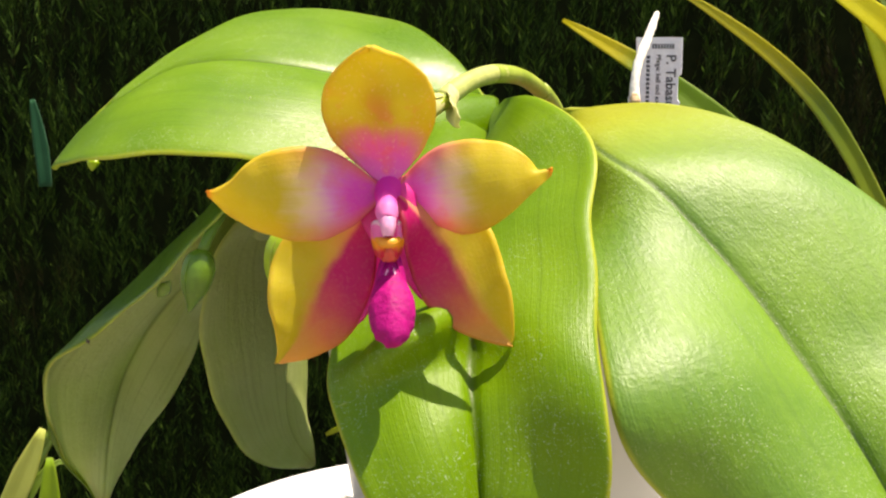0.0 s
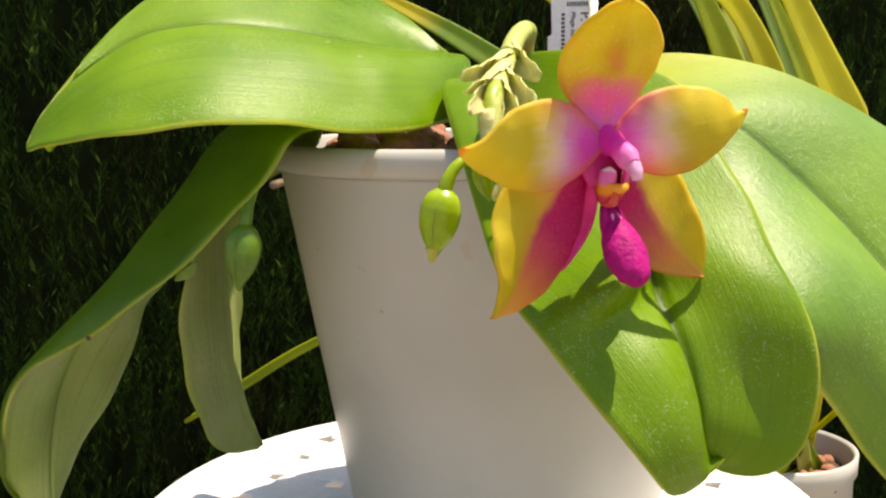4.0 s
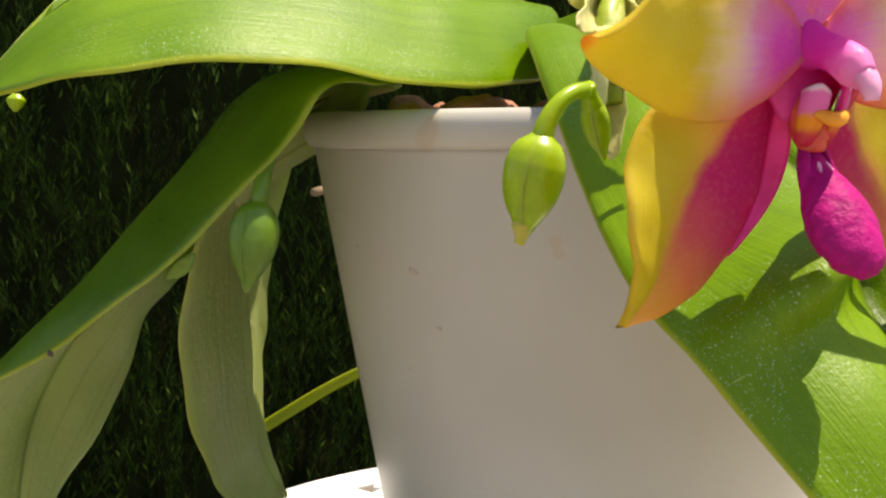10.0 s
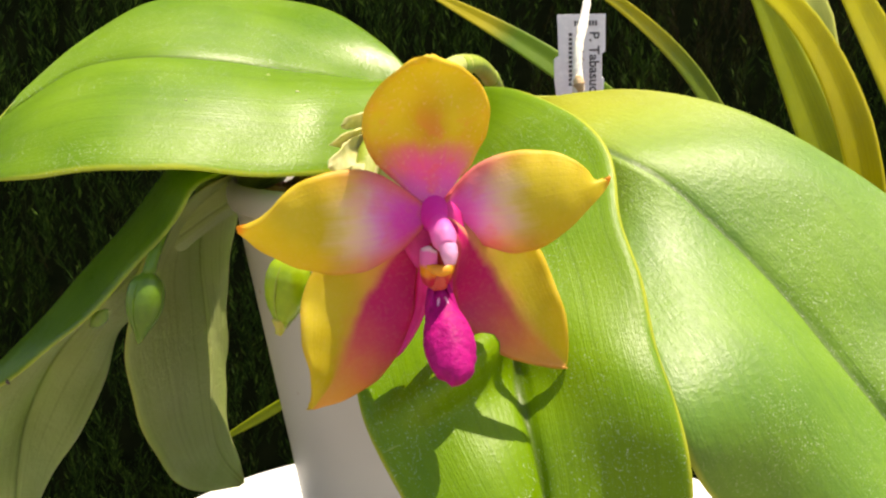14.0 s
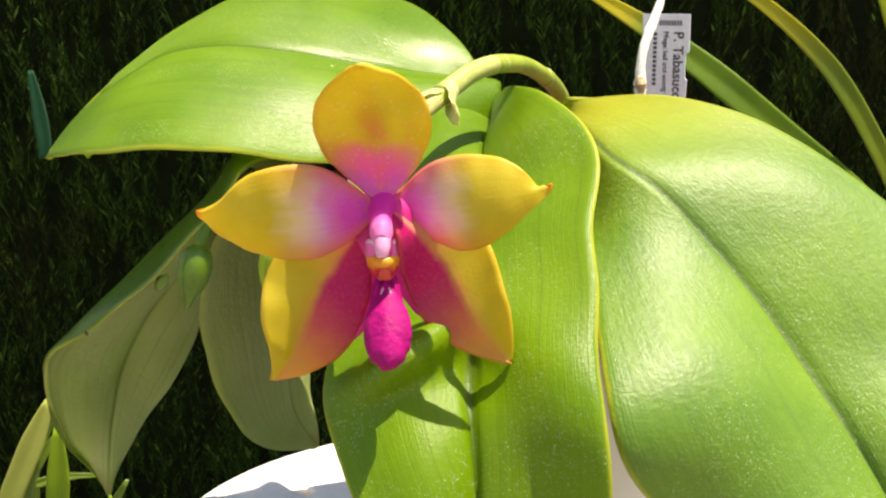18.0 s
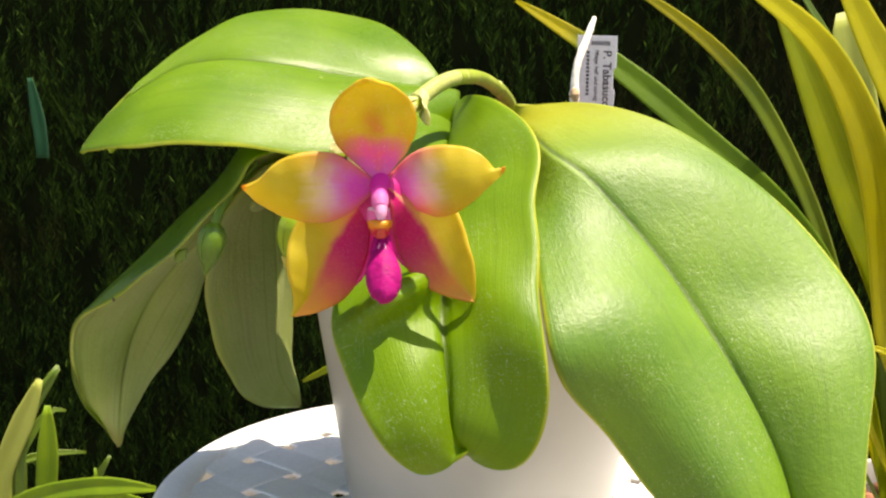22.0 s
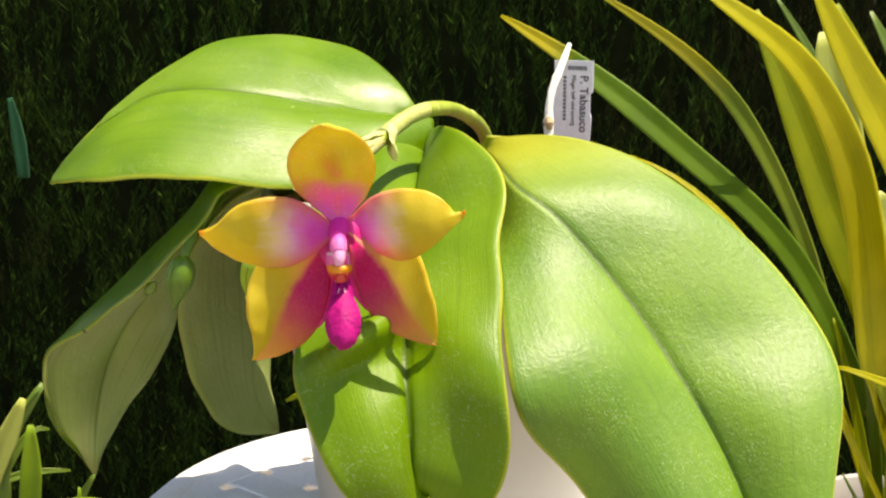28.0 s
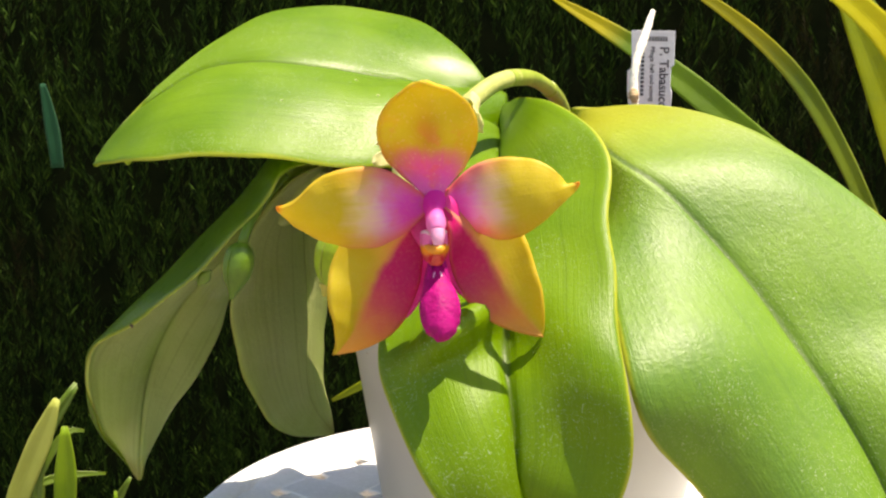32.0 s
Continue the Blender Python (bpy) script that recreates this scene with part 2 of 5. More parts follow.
LEAF = leaf_skin("leaf_green", (0.068, 0.170, 0.0008), (0.120, 0.244, 0.001), (0.42, 0.45, 0.03), (0.36, 0.58, 0.001), rough=0.56, through_light=0.20, base_tint=((0.40, 0.38, 0.003), 0.04, 0.36), dust=0.5, rib_shade=(0.04, 0.09, 0.001), spec=0.66, pebble=0.2)
LEAF_FRONT = leaf_skin("leaf_green_front", (0.098, 0.214, 0.0008), (0.160, 0.290, 0.001), (0.42, 0.45, 0.03), (0.38, 0.60, 0.001), rough=0.43, through_light=0.36, base_tint=((0.15, 0.29, 0.002), 0.02, 0.32), dust=0.6, rib_shade=(0.05, 0.10, 0.001), spec=0.33, stria=0.6)
LEAF_UPPER = leaf_skin("leaf_green_upper", (0.080, 0.188, 0.0006), (0.136, 0.258, 0.001), (0.42, 0.45, 0.03), (0.38, 0.60, 0.001), rough=0.38, through_light=0.32, dust=0.6, rib_shade=(0.06, 0.12, 0.001), spec=0.42, stria=0.6, polish=(0.50, 0.74, 0.10, -0.08))
# darker copy of the leaf green: shade under the upper leaf put into colour
LEAF_SHADED = leaf_skin("leaf_green_shaded", (0.048, 0.112, 0.003), (0.085, 0.160, 0.005), (0.28, 0.33, 0.03), (0.24, 0.42, 0.003), through_light=0.24, dust=0.12, spec=0.22)
UNDER = leaf_skin("leaf_underside", (0.47, 0.58, 0.15), (0.65, 0.73, 0.29), (0.58, 0.62, 0.16), (0.56, 0.74, 0.09), rough=0.42, through_light=0.62, stria=0.8, dust=0.1, rib_shade=(0.34, 0.40, 0.12), spec=0.5, tip=(0.40, 0.33, 0.09), pebble=0.9)
UNDER_ROLLED = leaf_skin("leaf_underside_rolled", (0.47, 0.58, 0.15), (0.65, 0.73, 0.29), (0.58, 0.62, 0.16), (0.56, 0.74, 0.09), rough=0.42, through_light=0.62, stria=0.8, dust=0.1, rib_shade=(0.30, 0.37, 0.10), spec=0.5, rib_at=0.667, tip=(0.40, 0.33, 0.09), pebble=0.9)
STRAP = leaf_skin("strap_leaf", (0.17, 0.25, 0.003), (0.31, 0.37, 0.005), (0.42, 0.42, 0.010), (0.50, 0.54, 0.003), rough=0.40, through_light=0.4, stria=1.0, dust=0.05, spec=0.3, rib_shade=(0.12, 0.18, 0.002))
STRAP_YELLOW = leaf_skin("strap_leaf_yellow", (0.34, 0.34, 0.003), (0.48, 0.46, 0.006), (0.58, 0.56, 0.02), (0.62, 0.60, 0.004), rough=0.40, through_light=0.42, stria=1.0, dust=0.05, spec=0.3, rib_shade=(0.26, 0.28, 0.003))
STRAP_GREEN = leaf_skin("strap_leaf_green", (0.075, 0.15, 0.006), (0.13, 0.22, 0.010), (0.30, 0.34, 0.04), (0.3, 0.44, 0.01), rough=0.42, through_light=0.3, stria=1.0, dust=0.2)
STRAP_TIPPED = leaf_skin("strap_leaf_tipped", (0.055, 0.125, 0.003), (0.10, 0.19, 0.006), (0.20, 0.27, 0.03), (0.26, 0.42, 0.02), rough=0.5, through_light=0.25, stria=1.0, dust=0.2, base_tint=((0.45, 0.36, 0.010), 0.09, 0.15), spec=0.15)
STRAP_TWIST = leaf_skin("strap_leaf_twisted", (0.09, 0.16, 0.003), (0.17, 0.24, 0.005), (0.34, 0.34, 0.06), (0.3, 0.36, 0.01), rough=0.34, through_light=0.25, stria=1.0, dust=0.05, base_tint=((0.46, 0.40, 0.005), 0.14, 0.27), spec=0.4)
WITHERED = plain("withered_leaf", (0.26, 0.22, 0.20), (0.44, 0.40, 0.36), 0.85, 160.0, 0.5, 0.001, 0.15)
STRAP_PALE = leaf_skin("strap_leaf_pale", (0.34, 0.40, 0.05), (0.46, 0.51, 0.09), (0.5, 0.5, 0.12), (0.55, 0.58, 0.08), rough=0.45, through_light=0.3, stria=1.0, dust=0.1)
BLADE = leaf_skin("blade_green", (0.13, 0.25, 0.006), (0.24, 0.38, 0.012), (0.34, 0.42, 0.05), (0.35, 0.55, 0.01), rough=0.42, through_light=0.38, stria=1.0, dust=0.05, spec=0.35)
STRAP_BLUE = leaf_skin("strap_leaf_blue", (0.008, 0.050, 0.022), (0.018, 0.080, 0.036), (0.15, 0.25, 0.15), (0.15, 0.3, 0.15), rough=0.45, through_light=0.25, spec=0.08, dust=0.0)
DORSAL = tepal_skin("tepal_dorsal", "dorsal")
PETAL = tepal_skin("tepal_petal", "petal")
LATERAL = tepal_skin("tepal_lateral", "lateral")
LIP = plain("lip_magenta", (0.30, 0.001, 0.12), (0.45, 0.003, 0.18), 0.6, 520.0, 0.8, 0.0006, 0.25, 0.22)
LIP_ORANGE = plain("lip_orange", (0.62, 0.20, 0.01), (0.75, 0.34, 0.02), 0.4, 200.0, 0.2, 0.0004, 0.15)
LIP_RED = plain("lip_red", (0.45, 0.03, 0.03), (0.60, 0.08, 0.05), 0.4, 300.0, 0.2, 0.0004, 0.15)
FOLD = plain("sepal_fold_pink", (0.66, 0.012, 0.22), (0.76, 0.04, 0.32), 0.45, 200.0, 0.15, 0.0004, 0.4)
ANTHER = plain("anther_cap", (0.72, 0.26, 0.50), (0.78, 0.42, 0.60), 0.35, 250.0, 0.2, 0.0004, 0.25)
STEM = plain("flower_stem_green", (0.24, 0.34, 0.03), (0.36, 0.44, 0.06), 0.42, 120.0, 0.2, 0.0006, 0.2)
BRACT = plain("dry_bract", (0.58, 0.58, 0.20), (0.74, 0.70, 0.36), 0.6, 260.0, 0.4, 0.0006, 0.4)
STEM_PALE = plain("flower_stem_pale", (0.42, 0.48, 0.11), (0.55, 0.57, 0.18), 0.5, 160.0, 0.3, 0.0006, 0.3)
# darker copy of the bud green, with the upper leaf's shade in its colour
BUD_SHADED = plain("bud_green_shaded", (0.055, 0.125, 0.003), (0.09, 0.18, 0.005), 0.42, 90.0, 0.15, 0.0005, 0.12)
BEAK = plain("bud_beak_yellow", (0.36, 0.42, 0.04), (0.46, 0.42, 0.08), 0.6, 500.0, 0.4, 0.0005, 0.2)
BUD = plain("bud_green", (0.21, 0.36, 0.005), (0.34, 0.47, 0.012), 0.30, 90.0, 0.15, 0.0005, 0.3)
SEAM = plain("bud_seam_pale", (0.24, 0.34, 0.03), (0.34, 0.42, 0.05), 0.45, 200.0, 0.15, 0.0004, 0.3)
STAIN = plain("pot_stain", (0.42, 0.34, 0.27), (0.50, 0.43, 0.35), 0.8, 300.0, 0.3, 0.0003)
SCAR = plain("leaf_scar", (0.34, 0.42, 0.12), (0.50, 0.54, 0.24), 0.6, 300.0, 0.4, 0.0006, 0.2)
SCAR_GREEN = plain("leaf_scar_green", (0.20, 0.32, 0.03), (0.30, 0.40, 0.07), 0.6, 300.0, 0.4, 0.0006, 0.2)
ROOT = plain("aerial_root", (0.62, 0.58, 0.47), (0.78, 0.75, 0.66), 0.75, 120.0, 0.5, 0.001)
ROOT_TIP = plain("root_brown", (0.34, 0.22, 0.10), (0.50, 0.36, 0.20), 0.7, 150.0, 0.4, 0.001)
PLASTIC = plain("stool_plastic", (0.74, 0.75, 0.74), (0.80, 0.80, 0.79), 0.42, 30.0, 0.1, 0.0004)
CLAY = plain("clay_granule", (0.17, 0.06, 0.03), (0.30, 0.13, 0.07), 0.85, 180.0, 0.7, 0.002)
TERRACE = plain("terrace_stone", (0.22, 0.185, 0.145), (0.31, 0.265, 0.21), 0.85, 6.0, 0.4, 0.003)
SOIL = plain("soil", (0.035, 0.026, 0.018), (0.075, 0.055, 0.038), 0.95, 40.0, 0.8, 0.004)
TAG = plain("label_plastic", (0.66, 0.70, 0.74), (0.72, 0.75, 0.78), 0.5, 40.0, 0.05, 0.0003)
INK = plain("label_ink", (0.04, 0.045, 0.055), (0.07, 0.075, 0.085), 0.6, 80.0, 0.05, 0.0002)
# near-black colour that stands for the shade deep in the hedge
INNER_SHADE = plain("hedge_inner_shade", (0.003, 0.006, 0.002), (0.008, 0.012, 0.004), 0.95, 30.0, 0.5, 0.004, 0.0, 0.02)
TWIG = plain("hedge_twig", (0.09, 0.06, 0.035), (0.16, 0.11, 0.065), 0.9, 80.0, 0.4, 0.002)


def pot_plastic():
    m, nt, b = shader("pot_plastic")
    ob, across, along = coords(nt)
    big = grain(nt, ob, 14.0, 4.0)
    stain = ramp(nt, grain(nt, ob, 75.0, 2.0, 0.4), 0.735, 0.775)
    col = blend(nt, ramp(nt, big, 0.3, 0.7), (0.395, 0.385, 0.345), (0.455, 0.445, 0.40))
    col = blend(nt, maths(nt, "MULTIPLY", stain, 0.55), col, (0.42, 0.32, 0.22))
    wire(nt, col, b.inputs["Base Color"])
    wire(nt, ramp(nt, big, 0.2, 0.8, 0.30, 0.42), b.inputs["Roughness"])
    wire(nt, bumped(nt, grain(nt, ob, 300.0, 2.0), 0.06, 0.0004), b.inputs["Normal"])
    translucent(m, nt, b, (0.75, 0.66, 0.55), 0.12)
    return m


def hedge_leaf():
    m, nt, b = shader("hedge_leaf")
    g = nt.nodes.new("ShaderNodeNewGeometry")
    ob, across, along = coords(nt)
    tone = maths(nt, "ADD", maths(nt, "MULTIPLY", g.outputs["Random Per Island"], 0.5), maths(nt, "MULTIPLY", grain(nt, ob, 9.0, 3.0), 0.6))
    col = blend(nt, ramp(nt, tone, 0.2, 0.9), (0.002, 0.008, 0.001), (0.026, 0.060, 0.007))
    col = blend(nt, ramp(nt, g.outputs["Random Per Island"], 0.86, 0.96, 0.0, 0.8), col, (0.060, 0.115, 0.016))
    col = blend(nt, ramp(nt, grain(nt, ob, 5.0, 3.0), 0.54, 0.68, 0.0, 0.75), col, (0.020, 0.012, 0.006))
    wire(nt, col, b.inputs["Base Color"])
    b.inputs["Roughness"].default_value = 0.85
    b.inputs["Specular IOR Level"].default_value = 0.08
    translucent(m, nt, b, col, 0.25)
    return m


def lobe_skin():
    """Side lobe of the lip: red foot, orange middle, whitish top."""
    m, nt, b = shader("lip_side_lobe")
    ob, across, along = coords(nt)
    u = maths(nt, "ADD", along, maths(nt, "MULTIPLY", maths(nt, "SUBTRACT", grain(nt, ob, 700.0, 2.0), 0.5), 0.15))
    col = blend(nt, ramp(nt, u, 0.20, 0.42), (0.55, 0.02, 0.06), (0.78, 0.28, 0.01))
    col = blend(nt, ramp(nt, u, 0.52, 0.66), col, (0.74, 0.14, 0.46))
    col = blend(nt, ramp(nt, u, 0.88, 0.97), col, (0.82, 0.66, 0.70))
    wire(nt, col, b.inputs["Base Color"])
    b.inputs["Roughness"].default_value = 0.4
    translucent(m, nt, b, col, 0.3)
    return m


POT = pot_plastic()
LOBE = lobe_skin()


def column_skin():
    """Column: deep magenta where it joins the petals, pale pink at its hood."""
    m, nt, b = shader("column_pink")
    ob, across, along = coords(nt)
    u = maths(nt, "ADD", along, maths(nt, "MULTIPLY", maths(nt, "SUBTRACT", grain(nt, ob, 500.0, 2.0), 0.5), 0.3))
    col = blend(nt, ramp(nt, u, 0.50, 0.92), (0.78, 0.04, 0.48), (0.80, 0.24, 0.56))
    wire(nt, col, b.inputs["Base Color"])
    b.inputs["Roughness"].default_value = 0.5
    wire(nt, bumped(nt, grain(nt, ob, 900.0, 2.0), 0.25, 0.0003), b.inputs["Normal"])
    translucent(m, nt, b, col, 0.4)
    return m


COLUMN = column_skin()
HEDGE = hedge_leaf()

# ---------------------------------------------------------------- shapes
def bspline(ctrl, n):
    """n points at even steps along a clamped cubic B-spline."""
    c = np.array(ctrl, float)
    k = len(c)
    deg = min(3, k - 1)
    kn = np.r_[[0.0] * deg, np.linspace(0, 1, k - deg + 1), [1.0] * deg]
    u = np.linspace(0, 1, 400)
    b = np.zeros((400, k + deg))
    for i in range(k + deg):
        b[:, i] = (u >= kn[i]) & (u < kn[i + 1])
    for d in range(1, deg + 1):
        nb = np.zeros((400, k + deg - d))
        for i in range(k + deg - d):
            if kn[i + d] > kn[i]:
                nb[:, i] += (u - kn[i]) / (kn[i + d] - kn[i]) * b[:, i]
            if kn[i + d + 1] > kn[i + 1]:
                nb[:, i] += (kn[i + d + 1] - u) / (kn[i + d + 1] - kn[i + 1]) * b[:, i + 1]
        b = nb
    b[-1] = 0
    b[-1, k - 1] = 1
    p = b @ c
    s = np.r_[0, np.cumsum(np.linalg.norm(np.diff(p, axis=0), axis=1))]
    q = np.linspace(0, s[-1], n)
    return np.stack([np.interp(q, s, p[:, a]) for a in range(3)], 1)


def unit(a):
    return a / (np.linalg.norm(a, axis=-1, keepdims=True) + 1e-12)


def mesh_of(name, verts, faces, mats, uvs=None, slots=None, smooth=True):
    me = bpy.data.meshes.new(name)
    me.from_pydata([tuple(v) for v in verts], [], faces)
    for m in mats:
        me.materials.append(m)
    if uvs is not None:
        lay = me.uv_layers.new(name="UVMap")
        idx = np.zeros(len(me.loops), int)
        me.loops.foreach_get("vertex_index", idx)
        lay.data.foreach_set("uv", np.array(uvs, float)[idx].ravel())
    if slots is not None:
        me.polygons.foreach_set("material_index", slots)
    me.polygons.foreach_set("use_smooth", [smooth] * len(me.polygons))
    me.update()
    return me


def part(name, me, parent, label=""):
    ob = new(name, me)
    ob.parent = parent
    if parent is not None:
        ob.matrix_parent_inverse = parent.matrix_world.inverted()
    if label:
        ob["label"] = label
    return ob


def thing(name, at, label, category, group="", kind=""):
    ob = new(name)
    ob.matrix_world = pose(*at)
    ob.empty_display_size = 0.02
    return tagged(ob, label, category, group, kind)


def sheet(name, grid, thick, mats, groove=0.0, groove_at=0.5):
    """A thin solid blade from a grid of points (along, across, 3), thinning to a rounded margin."""
    nu, nv, _ = grid.shape
    du = np.gradient(grid, axis=0)
    dv = np.gradient(grid, axis=1)
    nor = unit(np.cross(du, dv))
    v = np.linspace(0, 1, nv)
    prof = np.clip(np.minimum(v, 1 - v) / 0.03, 0, 1) ** 0.5
    end = np.clip(np.minimum(np.linspace(0, 1, nu), np.linspace(1, 0, nu)) / 0.012, 0, 1) ** 0.5
    h = (thick / 2) * prof[None, :, None] * (0.25 + 0.75 * end[:, None, None])
    h = h + 0.00004
    dip = groove * np.exp(-(np.abs(v - groove_at) / 0.016) ** 1.3)[None, :, None]
    top = grid + nor * (h - dip)
    bot = grid - nor * (h + dip)
    verts = np.concatenate([top.reshape(-1, 3), bot.reshape(-1, 3)])
    n = nu * nv
    faces, slots = [], []
    for i in range(nu - 1):
        for j in range(nv - 1):
            a = i * nv + j
            faces.append((a, a + nv, a + nv + 1, a + 1))
            slots.append(0)
            faces.append((n + a, n + a + 1, n + a + nv + 1, n + a + nv))
            slots.append(len(mats) - 1)
    for i in range(nu - 1):
        for j in (0, nv - 1):
            a = i * nv + j
            q = (a, n + a, n + a + nv, a + nv)
            faces.append(q if j == 0 else q[::-1])
            slots.append(0)
    for j in range(nv - 1):
        for i in (0, nu - 1):
            a = i * nv + j
            q = (a, a + 1, n + a + 1, n + a)
            faces.append(q if i == 0 else q[::-1])
            slots.append(0)
    uu, vv = np.meshgrid(np.linspace(0, 1, nu), v, indexing="ij")
    uv = np.stack([vv.ravel(), uu.ravel()], 1)
    return mesh_of(name, verts, faces, mats, np.concatenate([uv, uv]), slots)


def loft(rails, nu, nv, bulge=(0.0,), ripple=0.0, seed=0.0, swell=0.0):
    """A grid across two or more rails; bulge lifts each strip between rails by that share of its width."""
    pts = [bspline(r, nu) for r in rails]
    k = len(pts) - 1
    cols = []
    for j in range(nv):
        s = j / (nv - 1) * k
        i = min(int(s), k - 1)
        f = s - i
        a, b = pts[i], pts[i + 1]
        w = b - a
        nor = unit(np.cross(np.gradient((a + b) / 2, axis=0), w))
        rise = bulge[i % len(bulge)]
        rise = np.interp(np.linspace(0, 1, nu), np.linspace(0, 1, len(rise)), rise)[:, None] if isinstance(rise, tuple) else rise
        q = a + w * f + nor * (np.linalg.norm(w, axis=1, keepdims=True) * rise * math.sin(math.pi * f))
        if ripple:
            e = abs(2 * j / (nv - 1) - 1) ** 3
            u = np.linspace(0, 1, nu)
            q = q + nor * (ripple * (0.35 + e) * (np.sin(u * 17 + seed + j * 0.15) + 0.6 * np.sin(u * 41 + seed * 2.1 - j * 0.1)))[:, None]
        if swell:
            u = np.linspace(0, 1, nu)
            q = q + nor * (swell * math.sin(math.pi * j / (nv - 1)) ** 0.7 * np.sin(u * 15.5 + seed + 1.2 * j / nv) * np.clip(u * 4, 0, 1))[:, None]
        cols.append(q)
    return np.stack(cols, 1)


def dented(grid, dents):
    """Soft hollows and swellings: (along, across, reach along, reach across, height) each; the height may be a shift in space."""
    nu, nv, _ = grid.shape
    nor = unit(np.cross(np.gradient(grid, axis=0), np.gradient(grid, axis=1)))
    u, v = np.linspace(0, 1, nu)[:, None], np.linspace(0, 1, nv)[None, :]
    for u0, v0, su, sv, h in dents:
        way = np.array(h) if isinstance(h, tuple) else nor * h
        grid = grid + way * np.exp(-((u - u0) / su) ** 2 - ((v - v0) / sv) ** 2)[..., None]
    return grid


def eased(grid, times=1):
    """Softens the fold lines between the rails."""
    for _ in range(times):
        g = grid.copy()
        g[:, 1:-1] = 0.25 * grid[:, :-2] + 0.5 * grid[:, 1:-1] + 0.25 * grid[:, 2:]
        grid = g
    return grid


def tube(name, ctrl, radii, mats, n=24, sides=12, flat=1.0, lumps=0.0, seed=0, keel=0.0):
    """A tapering round stalk; flat squeezes it sideways; lumps make it knobbly."""
    p = bspline(ctrl, n)
    t = unit(np.gradient(p, axis=0))
    ref = np.array((0.0, 1.0, 0.0)) if abs(t[:, 1]).mean() < 0.8 else np.array((1.0, 0.0, 0.0))
    sx = unit(np.cross(t, ref))
    sy = np.cross(t, sx)
    r = np.interp(np.linspace(0, 1, n), np.linspace(0, 1, len(radii)), radii)
    rng = np.random.RandomState(seed)
    verts, faces, uv = [], [], []
    for i in range(n):
        for j in range(sides):
            a = 2 * math.pi * j / sides
            k = r[i] * (1 + lumps * rng.uniform(-1, 1) + keel * math.exp(-((a - math.pi / 2) / 0.3) ** 2))
            verts.append(p[i] + sx[i] * math.cos(a) * k + sy[i] * math.sin(a) * k * flat)
            uv.append((j / sides, i / (n - 1)))
    for i in range(n - 1):
        for j in range(sides):
            a, b = i * sides + j, i * sides + (j + 1) % sides
            faces.append((a, b, b + sides, a + sides))
    for i, rev in ((0, True), (n - 1, False)):
        verts.append(p[i])
        uv.append((0.5, i / (n - 1)))
        c = len(verts) - 1
        for j in range(sides):
            a, b = i * sides + j, i * sides + (j + 1) % sides
            faces.append((b, a, c) if rev else (a, b, c))
    return mesh_of(name, verts, faces, mats, uv)


def lathe(name, profile, mats, sides=96, close=True):
    """A solid of revolution about z from (radius, height) pairs."""
    verts, faces, uv = [], [], []
    m = len(profile)
    for j in range(sides):
        a = 2 * math.pi * j / sides
        for i, (r, z) in enumerate(profile):
            verts.append((r * math.cos(a), r * math.sin(a), z))
            uv.append((j / sides, i / m))
    for j in range(sides):
        k = (j + 1) % sides
        for i in range(m - 1):
            faces.append((j * m + i, k * m + i, k * m + i + 1, j * m + i + 1))
    return mesh_of(name, verts, faces, mats, uv)


def strap_grid(ctrl, width, nu=28, nv=9, fold=0.25, face=(0.15, -1.0, 0.25), blunt=0.0, taper=0.13):
    """A long strap leaf along a line from its tip to its foot, gently channelled."""
    p = bspline(ctrl, nu)
    t = unit(np.gradient(p, axis=0))
    side = unit(np.cross(t, np.array(face)))
    nor = np.cross(side, t)
    u = np.linspace(0, 1, nu)
    s = np.r_[0, np.cumsum(np.linalg.norm(np.diff(p, axis=0), axis=1))]
    w = width * np.clip((s + 0.004) / (0.02 if blunt else taper), 0, 1) ** (0.5 if blunt else 0.6) * (1 - 0.25 * u)
    cols = []
    for j in range(nv):
        s = 2 * j / (nv - 1) - 1
        cols.append(p + side * (s * w / 2)[:, None] + nor * (fold * (abs(s) ** 1.1) * w / 2)[:, None])
    return np.stack(cols, 1)


# ---------------------------------------------------------------- rails of the plant
A_FRONT = [(-0.1501, -0.0198, 0.5917), (-0.1359, -0.0464, 0.5952), (-0.1167, -0.0593, 0.5985), (-0.0926, -0.0614, 0.5987), (-0.0687, -0.0551, 0.5948), (-0.0450, -0.0435, 0.5937), (-0.0247, -0.0265, 0.5950)]
A_MID = [(-0.1387, -0.0035, 0.6138), (-0.1221, -0.0030, 0.6227), (-0.1096, -0.0060, 0.6258), (-0.0900, -0.0140, 0.6263), (-0.0635, -0.0090, 0.6238), (-0.0365, 0.0060, 0.6150), (-0.0137, 0.0120, 0.6124)]
A_BACK = [(-0.1377, -0.0110, 0.6146), (-0.1088, 0.0235, 0.6405), (-0.0875, 0.0444, 0.6491), (-0.0665, 0.0507, 0.6486), (-0.0463, 0.0419, 0.6446), (-0.0290, 0.0260, 0.6357), (-0.0184, 0.0120, 0.6225)]
B_NEAR = [(-0.0840, -0.0578, 0.5971), (-0.0852, -0.0541, 0.5895), (-0.0957, -0.0515, 0.5752), (-0.1122, -0.0446, 0.5597), (-0.1315, -0.0326, 0.5449), (-0.1483, -0.0225, 0.5329), (-0.1563, -0.0157, 0.5244)]
